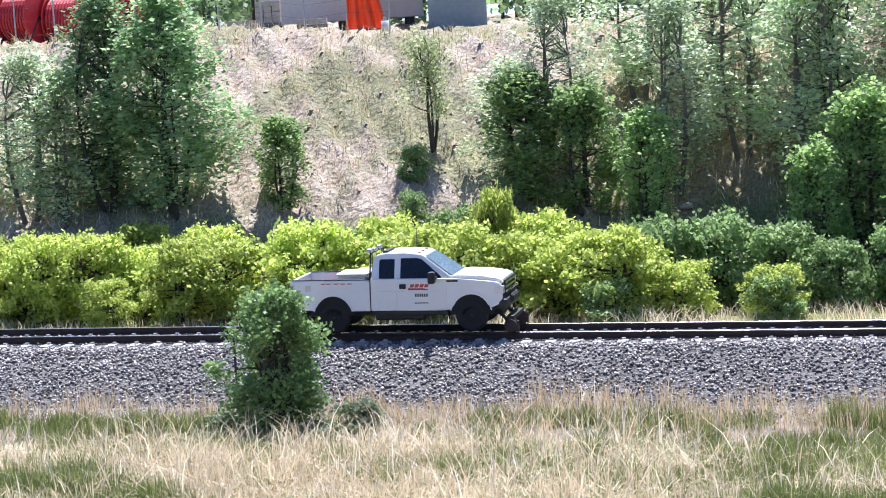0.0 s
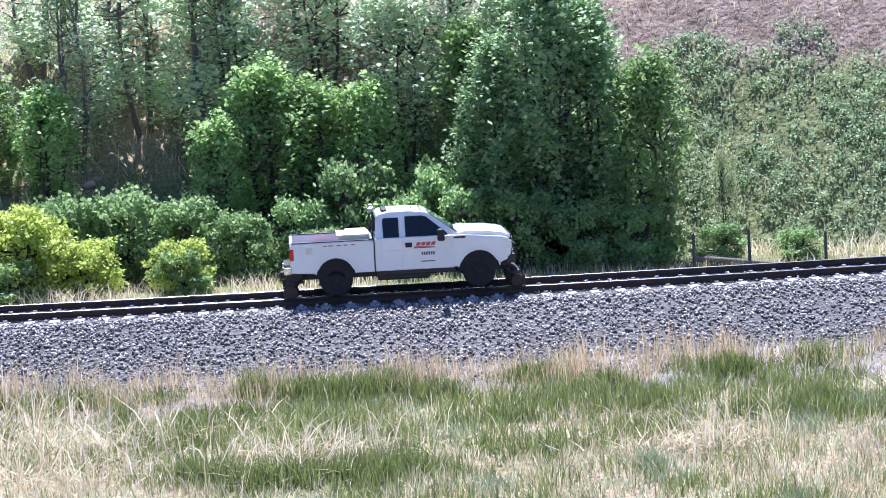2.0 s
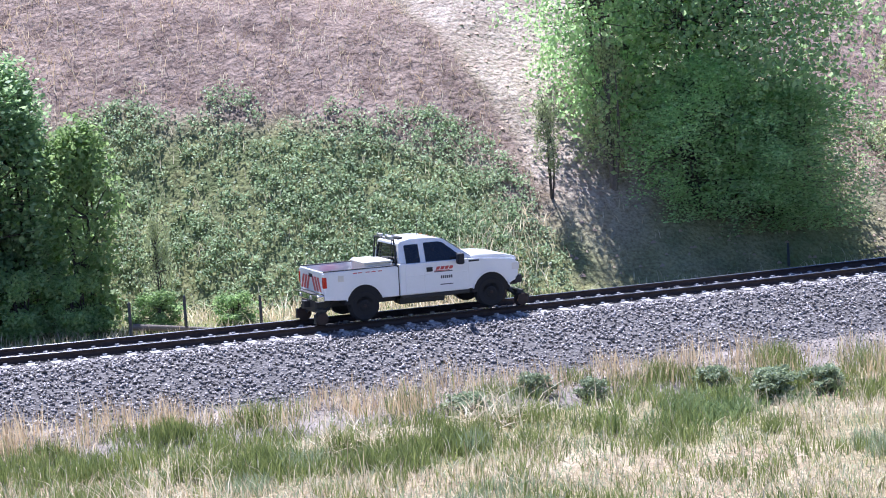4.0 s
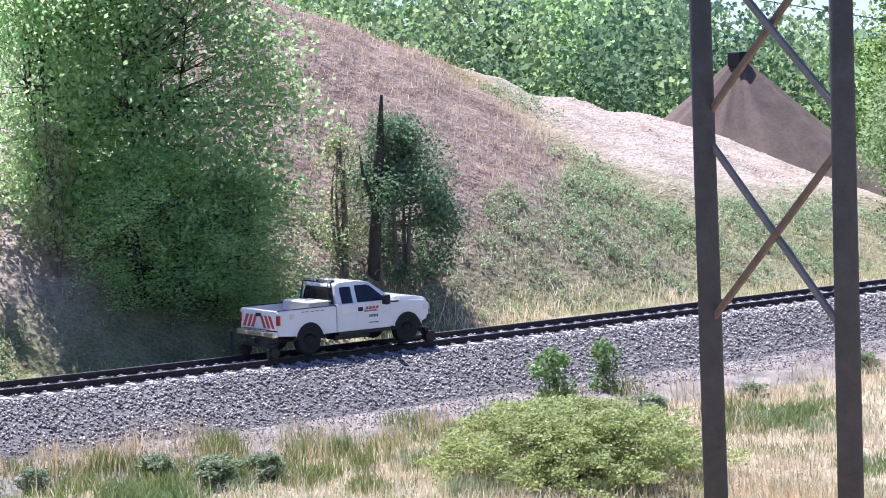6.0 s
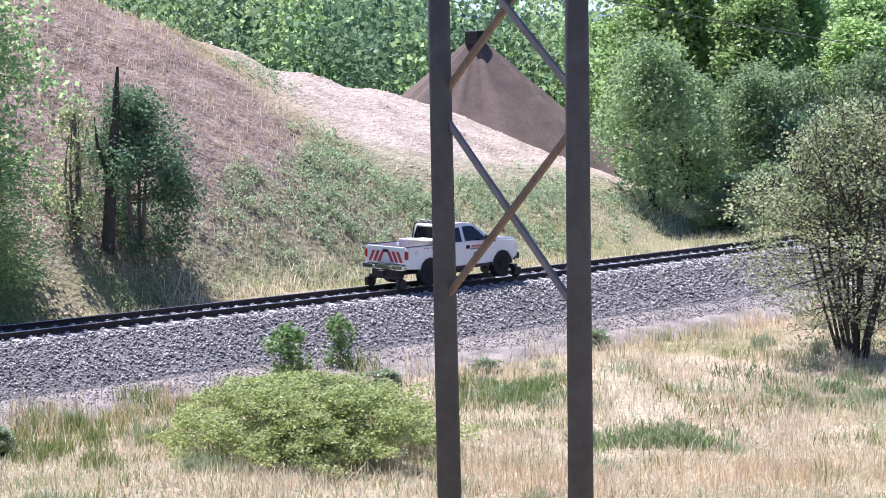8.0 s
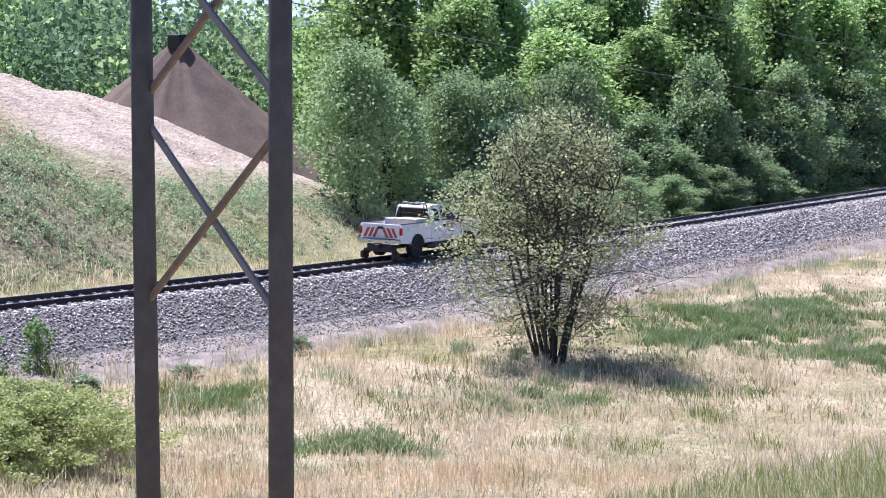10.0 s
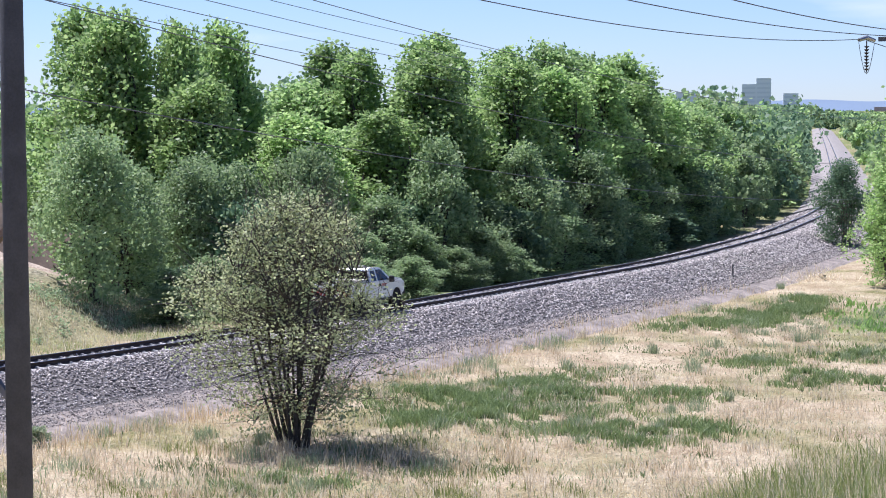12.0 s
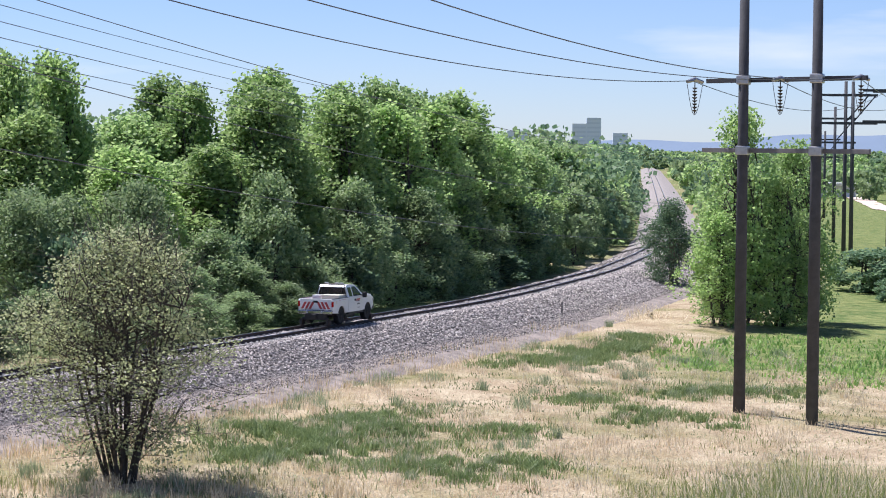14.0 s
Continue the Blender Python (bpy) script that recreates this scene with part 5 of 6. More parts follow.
            part("hub_cap", lathe([(0.02, -0.175), (0.045, -0.17), (0.05, 0.0), (0.045, 0.17), (0.02, 0.175)], 12), RAIL_SIDE, hub, "dull rusty hub cap")
            if turning:
                TRUCK_WHEELS.append(hub)
    # rail gear, front and rear
    for x, sgn in ((4.55, 1), (-1.12, -1)):
        gear = part("rail_gear", boxed(x - 0.1, -0.75, 0.3, x + 0.1, 0.75, 0.42, bevel=0.02), DARK, T, "steel rail gear axle")
        for side in (-1, 1):
            rw = part("rail_wheel", lathe([(0.04, -0.09), (0.16, -0.09), (0.165, 0.02), (0.2, 0.05), (0.2, 0.075), (0.06, 0.08)] if side < 0 else [(0.06, -0.08), (0.2, -0.075), (0.2, -0.05), (0.165, -0.02), (0.16, 0.09), (0.04, 0.09)], 20), RAIL_SIDE, gear, "flanged steel rail wheel")
            rw.location = (x + 0.02 * sgn, side * 0.76, 0.165)
            part("gear_arm", rod(bmesh.new(), (x, side * 0.62, 0.2), (x - 0.45 * sgn, side * 0.5, 0.62), 0.045), DARK, gear)
            part("rail_guard", boxed(x + 0.2 * sgn - 0.02, side * 0.76 - 0.06, 0.04, x + 0.2 * sgn + 0.02, side * 0.76 + 0.06, 0.3), DARK, gear, "dark steel rail guard")
    # headache rack, beacon, aerial
    rack = part("cab_guard", rod(rod(rod(bmesh.new(), (0.96, -0.86, 1.4), (0.98, -0.72, 2.06), 0.022), (0.96, 0.86, 1.4), (0.98, 0.72, 2.06), 0.022), (0.98, -0.72, 2.06), (0.98, 0.72, 2.06), 0.022), BLACK, T, "black cab guard frame")
    for y_ in (-0.55, 0.55):
        part("guard_bar", rod(bmesh.new(), (0.965, y_ * 1.12, 1.4), (0.98, y_, 2.06), 0.012, n=6), BLACK, rack)
    part("work_lamp", boxed(0.86, -0.72, 2.06, 1.0, -0.48, 2.17, bevel=0.03), STEEL, rack, "work lamp on the guard")
    for y_ in (-0.3, 0.3):
        part("work_lamp", boxed(0.92, y_ - 0.12, 2.08, 1.04, y_ + 0.12, 2.17, bevel=0.025), STEEL, rack, "work lamp on the guard")
    bar = part("beacon_bar", boxed(1.22, -0.4, 2.02, 1.36, 0.4, 2.09, bevel=0.02), DARK, T, "low beacon bar on the roof")
    for y in (-0.45, 0.0, 0.45):
        part("roof_lamp", boxed(2.16, y - 0.035, 2.02, 2.24, y + 0.035, 2.05, bevel=0.012), plain("amber", (0.4, 0.16, 0.05), 0.3), T, "amber roof lamp")
    part("aerial", rod(bmesh.new(), (2.0, 0.2, 2.02), (2.0, 0.2, 2.62), 0.008, n=5), DARK, T)
    part("fender_aerial", rod(bmesh.new(), (3.4, 0.84, 1.45), (3.36, 0.84, 2.15), 0.006, n=5), DARK, T)
    # load
    tb = part("tool_box", boxed(0.1, -0.82, 0.9, 0.84, 0.2, 1.5, bevel=0.03), TOOLBOX, T, "pale tool box in the bed")
    part("box_lid", boxed(0.06, -0.86, 1.5, 0.88, 0.24, 1.55, bevel=0.015), TOOLBOX, tb)
    part("second_box", boxed(0.3, 0.28, 0.9, 0.86, 0.84, 1.52, bevel=0.03), PAINT, T, "white box in the bed")
    part("red_load", boxed(-0.55, 0.5, 0.9, -0.05, 0.85, 1.2, bevel=0.04), RED, T, "red gear in the bed")
    return T


truck = build_truck()


# ---- power line ----
INSULATOR = plain("dark insulator", (0.05, 0.04, 0.04), 0.3, wear=0.2)
WIRE = plain("wire", (0.12, 0.12, 0.13), 0.5, 0.5, wear=0.2)
BROWN_WOOD = plain("brown brace", (0.2, 0.14, 0.1), 0.85, wear=0.4, scale=3)
PALE_WOOD = plain("pale weathered brace", (0.2, 0.19, 0.185), 0.8, wear=0.3, scale=3)


def pole_mesh(h, r0, r1):
    bm = bmesh.new()
    rod(bm, (0, 0, -0.5), (0, 0, h), r0, r1, 16)
    return bm


def plank(a, b, w, t):
    """A board from a to b."""
    a, b = Vector(a), Vector(b)
    m = Matrix.Translation((a + b) / 2) @ (b - a).to_track_quat("X", "Z").to_matrix().to_4x4()
    l = (b - a).length / 2
    return boxed(-l, -t / 2, -w / 2, l, t / 2, w / 2, bevel=0.01, m=m)


def insulators(parent, p, swing):
    """A string of discs, its jumper loop and its clamp at the arm."""
    bm = bmesh.new()
    for k in range(8):
        rod(bm, (p[0], p[1], p[2] - 0.25 - 0.14 * k), (p[0], p[1], p[2] - 0.33 - 0.14 * k), 0.13, 0.05, 10)
    rod(bm, p, (p[0], p[1], p[2] - 1.4), 0.025, n=6)
    part("insulator_string", bm, INSULATOR, parent, "dark hanging insulator string")
    bm = bmesh.new()
    t = np.linspace(0, 1, 13)
    pts = [(p[0] + swing[0] * (2 * k - 1), p[1] + swing[1] * (2 * k - 1), p[2] - 0.1 - 1.35 * math.sin(math.pi * k)) for k in t]
    for a, b in zip(pts, pts[1:]):
        rod(bm, a, b, 0.014, n=5)
    part("jumper_loop", bm, WIRE, parent)
    for e in (-1, 1):
        q = (p[0] + e * swing[0] * 0.5, p[1] + e * swing[1] * 0.5, p[2] + 0.06)
        part("strain_clamp", rod(bmesh.new(), (p[0], p[1], p[2] + 0.12), (p[0] + e * swing[0], p[1] + e * swing[1], p[2]), 0.1, 0.08, 8), STEEL, parent, "grey strain clamp")


def h_frame(pa, pb, base_a, base_b, top, r, braces, arms, strings, lean=0.0):
    F = empty("power_pole_frame", "weathered wooden two-pole power line frame with cross braces", "power pole", "power line frames")
    for (x, y), z, tip in ((pa, base_a, lean), (pb, base_b, 0.0)):
        p = part("pole", pole_mesh(top - z, r, r * 0.72), WOOD_POLE, F, smooth=True)
        # tip: the sideways lean of the pole, in metres for each metre of height
        p.matrix_basis = pose(x, y, z) @ Matrix(((1, 0, tip * -0.62, 0), (0, 1, tip * 0.785, 0), (0, 0, 1, 0), (0, 0, 0, 1)))
    (ax, ay), (bx, by) = pa, pb
    d = Vector((bx - ax, by - ay, 0)).normalized()
    n = Vector((-d.y, d.x, 0)) * (r + 0.03)
    for k, (za, zb) in enumerate(braces):
        off = n * (0.1 if k % 2 else 0.5)
        tip = lean * (za - base_a)
        part("brace", plank(Vector((ax - 0.62 * tip, ay + 0.785 * tip, za)) + off, Vector((bx, by, zb)) + off, 0.115, 0.07), PALE_WOOD if k in (1, 2) else BROWN_WOOD, F, "wooden cross brace")
    for z, reach, mat_ in arms:
        part("cross_arm", plank(Vector((ax, ay, z)) - d * reach + n, Vector((bx, by, z)) + d * reach + n, 0.2, 0.14), mat_, F, "cross arm through both poles")
        for x, y in (pa, pb):
            part("arm_plate", boxed(x - 0.28, y - 0.28, z - 0.2, x + 0.28, y + 0.28, z + 0.2, bevel=0.05), STEEL, F)
    for p in strings:
        insulators(F, p, (0.5 * n.normalized().x, 0.5 * n.normalized().y))
    return F, d


def cable(name, label, a, b, sag, r=0.014, n=40):
    t = np.linspace(0, 1, n)[:, None]
    p = np.array(a) * (1 - t) + np.array(b) * t - np.array([0, 0, 1.0]) * 4 * sag * t * (1 - t)
    v, f = tubes([(p, np.full(n, r))], 5)
    return tagged(mesh_ob(name, np_mesh(name, v, f), WIRE), label, "cable", "overhead cables")


A1, B1 = (29.04, 22.93), (27.9, 19.43)
A2, B2 = (95.0, 19.75), (93.0, 16.2)
h_frame(A1, B1, drop(*A1), drop(*B1), 19.5, 0.215, [(7.17, 10.2), (10.2, 7.2), (6.85, 3.7), (3.7, 6.85)], [(13.75, 2.2, WOOD_POLE)], [], 0.0135)
strings2 = [(95.6, 22.05, 11.24), (94.0, 17.95, 11.24), (92.3, 14.25, 11.24)]
h_frame(A2, B2, drop(*A2), drop(*B2), 19.9, 0.27, [], [(11.3, 2.4, WOOD_POLE), (8.24, 2.6, PALE_WOOD)], strings2)
near_ends = [(29.8, 25.0, 13.5), (28.5, 21.2, 13.2), (27.4, 18.6, 13.7)]
for a, b, sag in zip(near_ends, strings2, (1.25, 1.05, 1.4)):
    cable("power_cable", "dark overhead power cable sagging between frames", a, (b[0], b[1], 11.3), sag, 0.017)
    cable("power_cable", "dark overhead power cable sagging between frames", b, (b[0] + 128, b[1] + 10, 14.0), 1.6, 0.02)
for a, b in (((50.8, 35.5, 13.3), (218.1, 73.1, 11.4)), ((50.8, 35.5, 12.8), (218.1, 73.0, 10.2)), ((50.8, 35.5, 12.3), (218.1, 73.0, 9.3)), ((50.8, 35.5, 11.7), (218.1, 73.0, 8.4))):
    cable("field_cable", "thin overhead cable crossing to the far woods", a, b, 0.6, 0.014)
cable("low_cable", "thin low cable along the line", (29.4, 23.9, 11.2), (182.0, 32.0, 4.6), 2.2, 0.011)
cable("low_cable", "thin low cable along the line", (29.4, 23.9, 9.4), (182.0, 32.0, 2.6), 2.2, 0.011)
cable("low_cable", "thin low cable along the line", (29.4, 23.9, 12.6), (182.0, 32.0, 7.6), 2.0, 0.011)
for (x, y), h, r in (((214.5, 30.3), 19, 0.24), ((218.3, 29.9), 19, 0.24), ((237.1, 38.2), 19, 0.24), ((236.9, 37.4), 19, 0.24), ((277.5, 46.0), 17, 0.24), ((379.0, 64.5), 15, 0.26)):
    P = empty("utility_pole", "distant tall wooden utility pole", "power pole", "distant poles")
    z = drop(x, y)
    q = part("pole", pole_mesh(h, r, r * 0.7), WOOD_POLE, P, smooth=True)
    part("cross_arm", boxed(-0.1, -2.6, h - 1.6, 0.1, 2.6, h - 1.35), WOOD_POLE, P)
    part("lower_arm", boxed(-0.1, -2.6, h - 4.6, 0.1, 2.6, h - 4.35), WOOD_POLE, P)
    part("diagonal_brace", plank((0, -2.4, h - 1.5), (0, 0, h - 4.4), 0.14, 0.1), WOOD_POLE, P)
    P.matrix_basis = pose(x, y, z, 0, 0, 10)


# ---- gravel yard and heaps ----
SAND = plain("damp brown sand", (0.15, 0.108, 0.085), 0.95, wear=0.45, scale=0.6, relief=0.8)
PALE_SAND = plain("pale pink gravel", (0.62, 0.5, 0.44), 0.95, wear=0.25, scale=0.8, relief=0.8)


def heap(name, label, x, y, r, h, mat_, ridges=0.12, seed=0.0, sharp=1.0):
    """A heap of loose material at its angle of rest."""
    grown = float(reach_of(x, y))
    x, y, r, h = x * grown, y * grown, r * grown, h * grown
    k, m = 72, 26
    a = np.arange(k) * 2 * np.pi / k
    u = np.linspace(0, 1, m)
    A, U = np.meshgrid(a, u, indexing="ij")
    R = U * r * (1 + 0.08 * np.sin(3 * A + seed) + 0.03 * np.sin(11 * A + seed * 2))
    X, Y = x + R * np.cos(A), y + R * np.sin(A)
    fall = 1 - U ** sharp
    Z = drop(x, y) - 0.25 + h * fall + ridges * U * (1 - U) * 4 * np.sin(17 * A + 3 * np.sin(5 * A + seed)) + 0.06 * wobble(X, Y, 0.5, seed)
    v = np.stack([X, Y, Z], 2).reshape(-1, 3)
    i = (np.arange(k)[:, None] * m + np.arange(m - 1)[None, :])
    j = ((np.arange(k)[:, None] + 1) % k * m + np.arange(m - 1)[None, :])
    f = np.stack([i, i + 1, j + 1, j], 2).reshape(-1, 4)[:, ::-1]
    return tagged(mesh_ob(name, np_mesh(name, v, f), mat_, smooth=True), label, "heap")


heap("sand_heap", "tall brown sand heap under a conveyor", 101.6, 77.8, 10.6, 9.3, SAND, 0.2, 0.4, 0.95)
heap("soil_heap", "low brown heap of clods beside the sand", 105.5, 69.5, 5.2, 3.2, SAND, 0.3, 1.4)
heap("gravel_heap", "pale pink gravel heap behind the trees", 115.5, 72.0, 7.0, 3.4, PALE_SAND, 0.1, 2.2)
heap("gravel_heap", "pale pink gravel heap behind the trees", 126.0, 70.0, 6.0, 2.6, PALE_SAND, 0.1, 3.1)


def conveyor():
    C = empty("conveyor", "dark stacking conveyor above the sand heap", "conveyor")
    a, b = Vector((109.5, 86.0, 0.5)), Vector((101.2, 77.5, 7.3))
    for off in (-0.45, 0.45):
        s = Vector((0.6, -0.6, 0)) * off
        part("girder", plank(a + s, b + s, 0.28, 0.08), STEEL, C, "steel girder")
    part("belt", plank(a + Vector((0, 0, 0.25)), b + Vector((0, 0, 0.25)), 0.05, 0.8), BLACK, C, "black belt")
    part("hopper_head", boxed(100.7, 77.1, 6.9, 101.6, 78.0, 7.75, bevel=0.08), BLACK, C, "black conveyor head")
    part("wheel_leg", rod(bmesh.new(), (105.5, 81.6, -0.8), (105.5, 81.6, 4.4), 0.1), STEEL, C)
    part("wheel_leg", rod(bmesh.new(), (107.0, 80.2, -0.8), (105.5, 81.6, 4.4), 0.1), STEEL, C)
    k = float(reach_of(101.0, 77.0))
    C.matrix_basis = Matrix.Translation((0, 0, EYE * (1 - k))) @ Matrix.Scale(k, 4)


conveyor()

HOSE = plain("red hose", (0.62, 0.04, 0.05), 0.45, wear=0.25, scale=9)
ORANGE = plain("orange sheet", (0.85, 0.16, 0.05), 0.6, wear=0.15, scale=3)
SIDING = plain("pale metal siding", (0.62, 0.61, 0.58), 0.5, wear=0.12)
CONTAINER = plain("grey container steel", (0.3, 0.35, 0.38), 0.6, wear=0.2)
BLOCK = plain("stacked blocks", (0.45, 0.4, 0.36), 0.9, wear=0.3)


def hose_reel(x, y):
    R = empty("hose_reel", "large reel wound with red hose in the yard", "reel", "hose reels")
    z = drop(x, y)
    bm = bmesh.new()
    for k in range(9):
        for q in range(3):
            m = Matrix.Translation((0, -0.55 + 0.137 * k, 1.05)) @ Matrix.Rotation(math.pi / 2, 4, "X")
            r = 0.62 + 0.13 * q
            ring = [(r * math.cos(a), r * math.sin(a)) for a in np.linspace(0, 2 * math.pi, 25)[:-1]]
            for (x0, y0), (x1, y1) in zip(ring, ring[1:] + ring[:1]):
                rod(bm, m @ Vector((x0, y0, 0)), m @ Vector((x1, y1, 0)), 0.064, n=5)
    part("hose", bm, HOSE, R, "wound red hose")
    for y_ in (-0.68, 0.68):
        fl = lathe([(0.1, -0.02), (1.02, -0.02), (1.05, 0.0), (1.02, 0.02), (0.1, 0.02)], 28)
        f = part("flange", fl, HOSE, R, "red steel flange")
        f.location = (0, y_, 1.05)
        part("stand", rod(rod(bmesh.new(), (-0.8, y_, 0), (0, y_, 1.05), 0.05), (0.8, y_, 0), (0, y_, 1.05), 0.05), DARK, R)
    R.matrix_basis = pose(x, y, z, 0, 0, rng.uniform(50, 75))


for x, y in ((-18.2, 88.4), (-16.1, 88.6), (-14.4, 88.9), (-12.6, 90.5), (-10.9, 89.4)):
    hose_reel(x, y)


def yard():
    b = empty("site_trailer", "pale metal-sided site trailer in the yard", "trailer")
    body = part("wall", boxed(-7.0, 93.0, 8.9, -0.2, 96.0, 12.2, bevel=0.04), SIDING, b)
    for k in range(28):
        part("siding_rib", boxed(-6.95 + 0.245 * k, 92.975, 8.95, -6.9 + 0.245 * k, 93.0, 12.15), SIDING, body)
    part("roof", boxed(-7.1, 92.9, 12.2, -0.1, 96.1, 12.35, bevel=0.03), STEEL, b)
    for x in (-6.4, -3.6, -0.8):
        part("skid", boxed(x - 0.2, 93.2, drop(x, 93.2) - 0.1, x + 0.2, 95.8, 8.95), DARK, b)
    c = empty("steel_container", "blue-grey steel container in the yard", "container")
    cw = part("wall", boxed(-0.0, 90.8, drop(0.8, 92) - 0.05, 2.4, 94.5, 11.2, bevel=0.03), CONTAINER, c)
    for k in range(10):
        part("rib", boxed(0.08 + 0.24 * k, 90.77, 8.7, 0.2 + 0.24 * k, 90.8, 11.1), CONTAINER, cw)
    # orange sheet hung over a pile, in folds
    bm = bmesh.new()
    zb = drop(-2.7, 90.5)
    top = [bm.verts.new((-3.3 + 0.09 * k, 90.9 + 0.1 * math.sin(k * 1.7), zb + 2.6)) for k in range(12)]
    low = [bm.verts.new((-3.4 + 0.155 * k, 90.4 + 0.16 * math.sin(k * 1.7), zb)) for k in range(12)]
    for k in range(11):
        bm.faces.new((low[k], low[k + 1], top[k + 1], top[k]))
    bmesh.ops.solidify(bm, geom=bm.faces[:], thickness=0.03)
    tagged(part("orange_sheet", bm, ORANGE), "bright orange plastic sheet hanging in folds", "sheet")
    for x, y, n, w in ((-7.4, 87.8, 2, 0.55), (-6.3, 87.6, 4, 0.5), (-4.6, 87.8, 1, 0.6)):
        P = empty("block_stack", "stack of weathered blocks on a pallet", "pallet", "block stacks")
        z = drop(x, y)
        part("pallet", boxed(x - w, y - 0.5, z - 0.02, x + w, y + 0.5, z + 0.13, bevel=0.01), PALE_WOOD, P)
        for r in range(n):
            for k in range(3):
                part("block", boxed(x - w + 0.66 * w * k + 0.01, y - 0.45, z + 0.14 + 0.21 * r, x - w + 0.66 * w * (k + 1) - 0.01, y + 0.45, z + 0.34 + 0.21 * r, bevel=0.012), BLOCK, P)
    g = empty("gas_bottle", "small pale gas bottle standing in the yard", "gas bottle")
    x, y = -1.74, 87.98
    z = drop(x, y)
    part("bottle", rod(bmesh.new(), (x, y, z), (x, y, z + 0.62), 0.16, n=14), SIDING, g, smooth=True)
    part("collar", rod(bmesh.new(), (x, y, z + 0.62), (x, y, z + 0.78), 0.08, n=10), STEEL, g)
    # mesh fence round the yard
    F = empty("mesh_fence", "thin wire mesh fence along the yard", "fence")
    for k in range(14):
        p = on_line(44 + 1.6 * k, 25.2)
        part("post", rod(bmesh.new(), (p[0], p[1], drop(p[0], p[1])), (p[0], p[1], drop(p[0], p[1]) + 1.9), 0.03, n=6), STEEL, F)
    for h in (0.3, 0.8, 1.3, 1.85):
        q = [on_line(44 + 1.6 * k, 25.2) for k in range(14)]
        v, f = tubes([(np.array([(p[0], p[1], drop(p[0], p[1]) + h) for p in q]), np.full(14, 0.004))], 4)
        mesh_ob("wire", np_mesh("wire", v, f), DARK, F)


yard()


# ---- small things along the line ----
def post(x, y, h, r, label):
    z = drop(x, y)
    bm = bmesh.new()
    rod(bm, (0, 0, -0.2), (0.02, 0.01, h), r, r * 0.8, 8)
    rod(bm, (0.02, 0.01, h), (0.02, 0.01, h + r), r * 0.8, r * 0.3, 8)
    ob = tagged(part("fence_post", bm, WOOD_POLE), label, "post", "old posts")
    ob.location = (x, y, z)


for s, o, h in ((93.7, 4.4, 1.1), (95.4, 4.9, 1.1), (97.6, 5.0, 0.9), (114.9, 5.2, 0.7)):
    x, y, _ = at(s, o)
    post(x, y, h, 0.05, "thin dark wooden fence post beyond the track")
x, y, _ = at(67.5, -5.4)
post(x, y, 2.4, 0.035, "thin dark marker post at the ballast edge")
x, y, _ = at(203.0, -4.0)
post(x, y, 1.3, 0.05, "thin marker post on the ballast")


def log(name, label, a, b, r):
    v, f = tubes([(bent(a, b, 0.06, 7), np.linspace(r, r * 0.6, 7))], 8)
    return tagged(mesh_ob(name, np_mesh(name, v, f), BARK_GREY, smooth=True), label, "log", "fallen logs")


for (s, o), (s2, o2), r in (((94.0, 5.6), (96.8, 4.3), 0.1), ((76.0, 12.2), (78.4, 11.6), 0.1), ((77.2, 12.8), (75.2, 13.4), 0.08), ((85.6, 11.9), (87.0, 12.6), 0.12), ((79.0, 13.4), (80.6, 12.4), 0.09), ((206.0, -9.0), (209.5, -8.0), 0.1)):
    a, b = at(s, o), at(s2, o2)
    log("fallen_log", "weathered grey fallen log", np.array(a) + [0, 0, 0.3], np.array(b) + [0, 0, 0.1], r)


def rubble():
    """Broken pale concrete and stones in the shaded gully."""
    for k in range(46):
        s, o = rng.uniform(72.5, 86), rng.uniform(11.2, 14.2)
        x, y, z = at(s, o)
        bm = bmesh.new()
        bmesh.ops.create_icosphere(bm, subdivisions=1, radius=1.0)
        for v in bm.verts:
            v.co = Vector((v.co.x * rng.uniform(0.7, 1.3), v.co.y * rng.uniform(0.7, 1.3), v.co.z * rng.uniform(0.3, 0.6)))
        ob = tagged(part("rubble_stone", bm, PALE_SAND), "pale broken rubble stone in the gully", "stone", "rubble")
        k_ = rng.uniform(0.1, 0.34)
        ob.matrix_basis = pose(x, y, z + 0.05, rng.uniform(-20, 20), rng.uniform(-20, 20), rng.uniform(0, 360)) @ Matrix.Scale(k_, 4)


rubble()
x, y, z = at(122.3, 8.0)
v, f = tubes([(np.array([(x, y, z - 0.3), (x + 0.25, y, z + 2.0), (x + 0.55, y, z + 4.4), (x + 0.75, y, z + 6.3)]), np.array([0.24, 0.2, 0.17, 0.05])), (np.array([(x + 0.3, y, z + 2.2), (x - 0.3, y, z + 3.6), (x - 0.4, y, z + 4.6)]), np.array([0.09, 0.06, 0.02]))], 9)
tagged(mesh_ob("dead_tree", np_mesh("dead_tree", v, f), BARK), "broken dark dead tree trunk on the bank", "dead tree")


# ---- distance ----
# far walls and panels: pale blue haze is mixed into their base colours
HAZED_WALL = plain("far wall paled by haze", (0.68, 0.74, 0.82), 0.8, wear=0.05)
HAZED_PANEL = plain("far windows and doors paled by haze", (0.58, 0.65, 0.74), 0.6, wear=0.05)
# the blue of the hills is distance haze put into their colour
HAZED_HILL = plain("far hills with blue haze", (0.17, 0.23, 0.31), 1.0, wear=0.1, scale=0.002)
PAVING = plain("pale trail", (0.62, 0.5, 0.42), 0.9, wear=0.15)


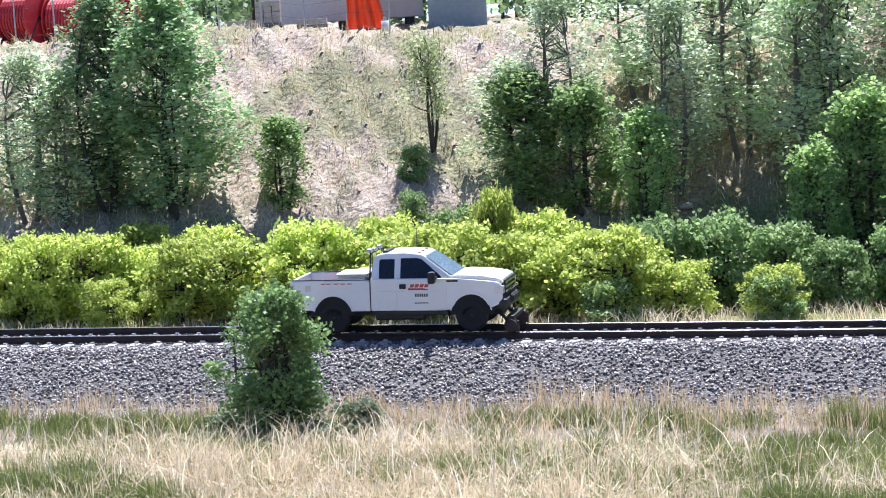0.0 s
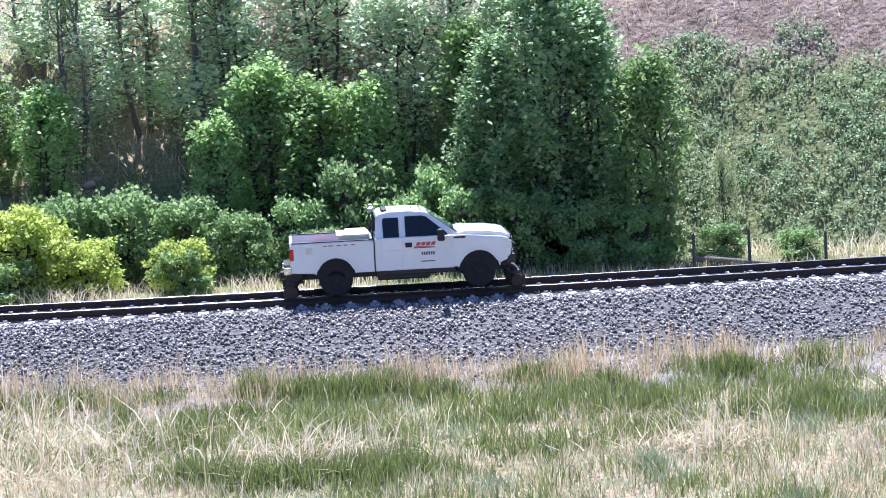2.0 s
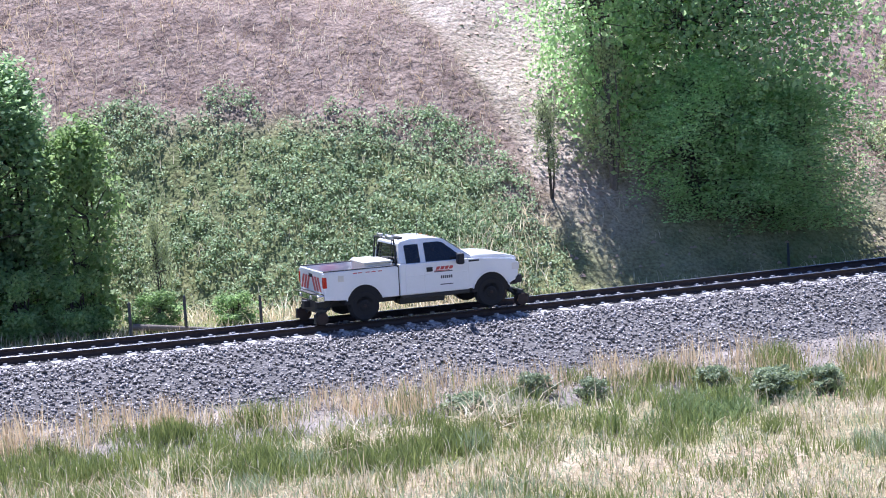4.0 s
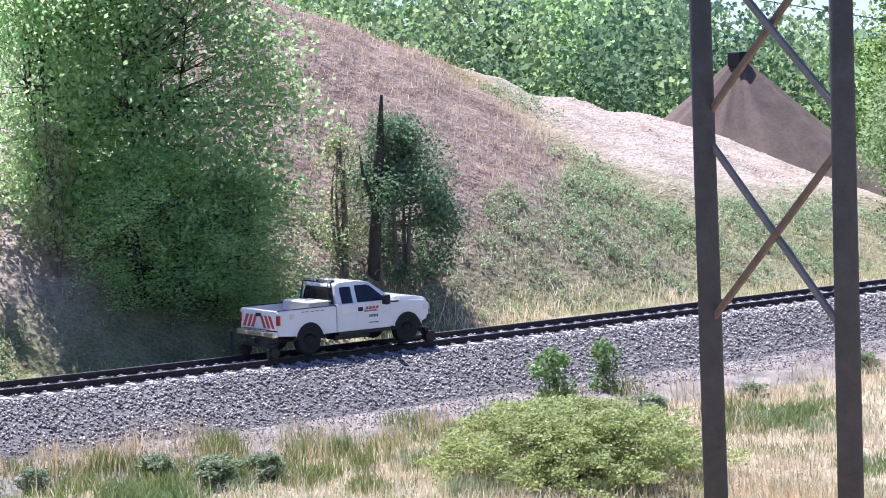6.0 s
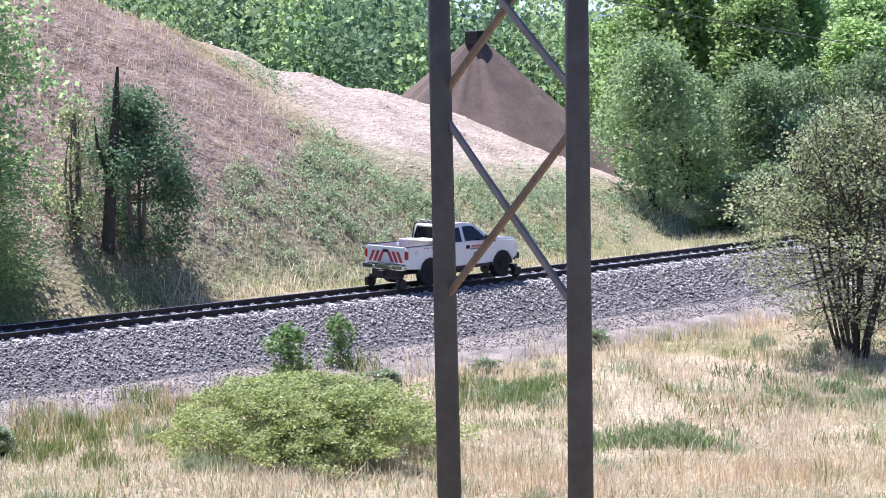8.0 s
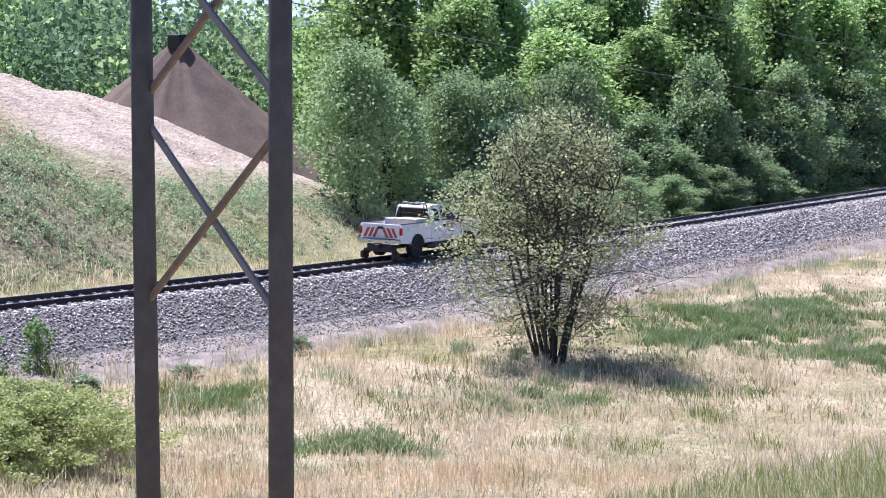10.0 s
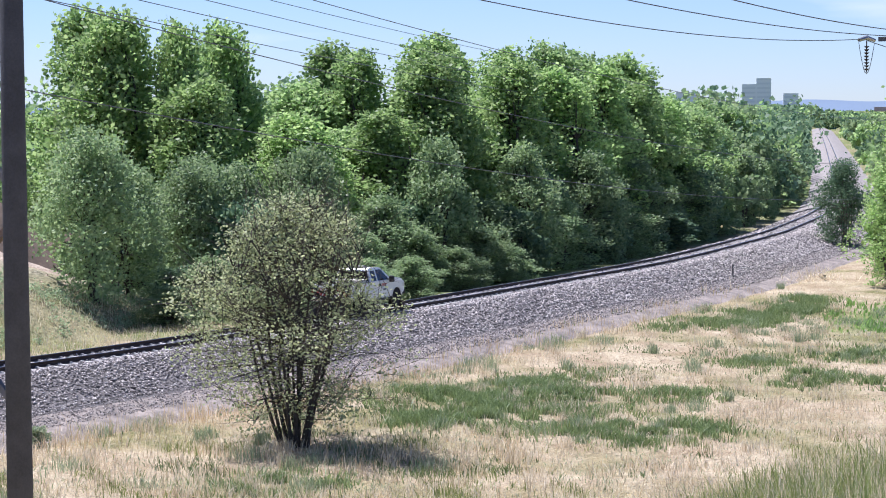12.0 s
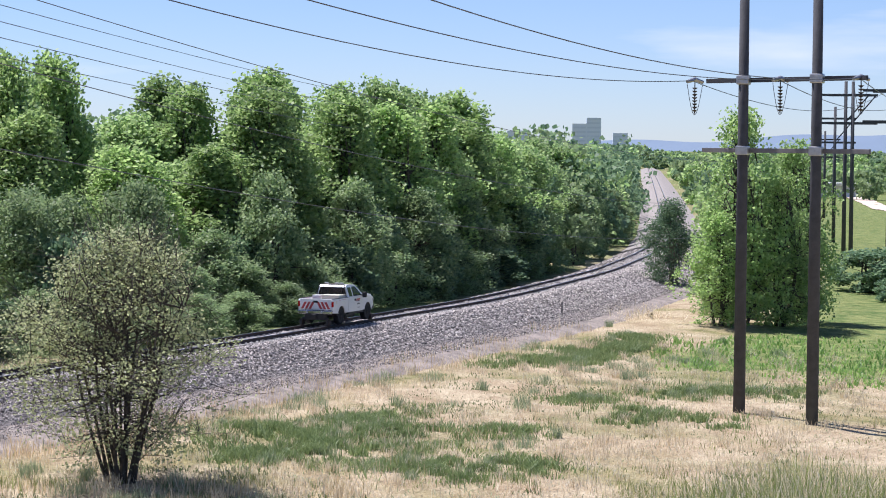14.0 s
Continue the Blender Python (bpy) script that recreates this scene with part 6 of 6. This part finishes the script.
def far_building(x, y, w, h, steps):
    B = empty("distant_tower", "tall building on the horizon, haze put into its grey-blue colour", "building", "skyline")
    for k, (a, b, hh) in enumerate(steps):
        wall = part("wall", boxed(a * w, -15, 0, b * w, 15, hh * h), HAZED_WALL, B)
        for r in range(int(hh * h / 6)):
            part("window_band", boxed(a * w + 1, -15.3, 4 + 6 * r, b * w - 1, -15.0, 6.4 + 6 * r), HAZED_PANEL, wall)
    B.matrix_basis = pose(x, y, -10, 0, 0, -74.0)


far_building(2887, 813, 42, 54, [(-0.5, -0.05, 0.86), (-0.05, 0.42, 1.0)])
far_building(2899, 771, 20, 34, [(-0.5, 0.5, 1.0)])
far_building(2866, 905, 30, 36, [(-0.5, 0.5, 1.0)])


def far_shed(x, y, w, d, h, turn):
    S = empty("distant_shed", "low pale flat-roofed building far across the plain", "building", "far sheds")
    part("wall", boxed(-w / 2, -d / 2, -1, w / 2, d / 2, h), SIDING, S)
    part("roof", boxed(-w / 2 - 0.5, -d / 2 - 0.5, h, w / 2 + 0.5, d / 2 + 0.5, h + 0.7), SIDING, S, "pale roof")
    for k in range(4):
        part("door", boxed(-w / 2 + (k + 0.3) * w / 4, -d / 2 - 0.2, 0, -w / 2 + (k + 0.75) * w / 4, -d / 2, h * 0.7), HAZED_PANEL, S)
    S.matrix_basis = pose(x, y, drop(x, y), 0, 0, turn)


far_shed(560, 92, 16, 10, 2.8, -80)
far_shed(600, 69, 22, 12, 3.2, -84)
far_shed(580, 50, 14, 10, 2.6, -84)


def far_hills():
    a = np.radians(np.arange(40, 112, 0.25))
    h = 14 + 26 * ease((np.degrees(a) - 78) / 8) + 5 * np.sin(a * 37) + 4 * np.sin(a * 91 + 1)
    r = 4300.0
    v = np.concatenate([np.stack([r * np.sin(a), r * np.cos(a), np.full_like(a, -30)], 1), np.stack([r * 1.03 * np.sin(a), r * 1.03 * np.cos(a), h + 6], 1)])
    k = len(a)
    i = np.arange(k - 1)
    tagged(mesh_ob("far_hills", np_mesh("far_hills", v, np.stack([i, i + 1, i + k + 1, i + k], 1)), HAZED_HILL, smooth=True), "hills on the horizon, haze put into their blue colour", "hills", kind="structure")


far_hills()


def trail():
    pts = np.array([(400, 48), (430, 58), (458, 66), (520, 79), (582, 93)], dtype=float)
    t = np.linspace(0, 4, 60)
    x, y = np.interp(t, range(5), pts[:, 0]), np.interp(t, range(5), pts[:, 1])
    d = np.stack([np.gradient(x), np.gradient(y)], 1)
    d /= np.linalg.norm(d, axis=1)[:, None]
    e = np.stack([-d[:, 1], d[:, 0]], 1) * 2.2
    L, R = np.stack([x, y], 1) + e, np.stack([x, y], 1) - e
    v = np.concatenate([np.c_[L, land(L[:, 0], L[:, 1]) + 0.12], np.c_[R, land(R[:, 0], R[:, 1]) + 0.12]])
    i = np.arange(59)
    tagged(mesh_ob("trail", np_mesh("trail", v, np.stack([i, i + 1, i + 61, i + 60], 1)[:, ::-1]), PAVING), "pale paved trail across the green field", "path", kind="structure")


trail()


# ---- what moves ----
def motions():
    """The truck's run along the line, and its rear wheels turning."""
    times = np.array([0, 1.5, 3, 4, 6.5, 7.5, 9, 12.5, 13, 13.5, 14.0])
    run = np.array([68.8, 80.15, 91.35, 98.68, 117.65, 125.05, 136.2, 163.7, 167.7, 171.8, 175.9])
    curve = np.polynomial.Polynomial.fit(times, run, 4)
    rows = []
    for t in np.arange(0, 14.01, 0.5):
        s = float(curve(t))
        a, b = on_line(s), on_line(s + 3.6)
        d = b - a
        m = pose(*a, 0, -math.degrees(math.atan2(d[2], math.hypot(d[0], d[1]))), math.degrees(math.atan2(d[1], d[0])))
        rows.append((float(t), m))
    walk(truck, rows)
    for w in TRUCK_WHEELS:
        place_ = Vector(w.location)
        spin = []
        for k in range(0, 211):
            t = k / 15
            turn = (float(curve(t)) - float(curve(0))) / 0.42
            spin.append((t, Matrix.Translation(place_) @ Matrix.Rotation(turn, 4, "Y")))
        walk(w, spin)


motions()
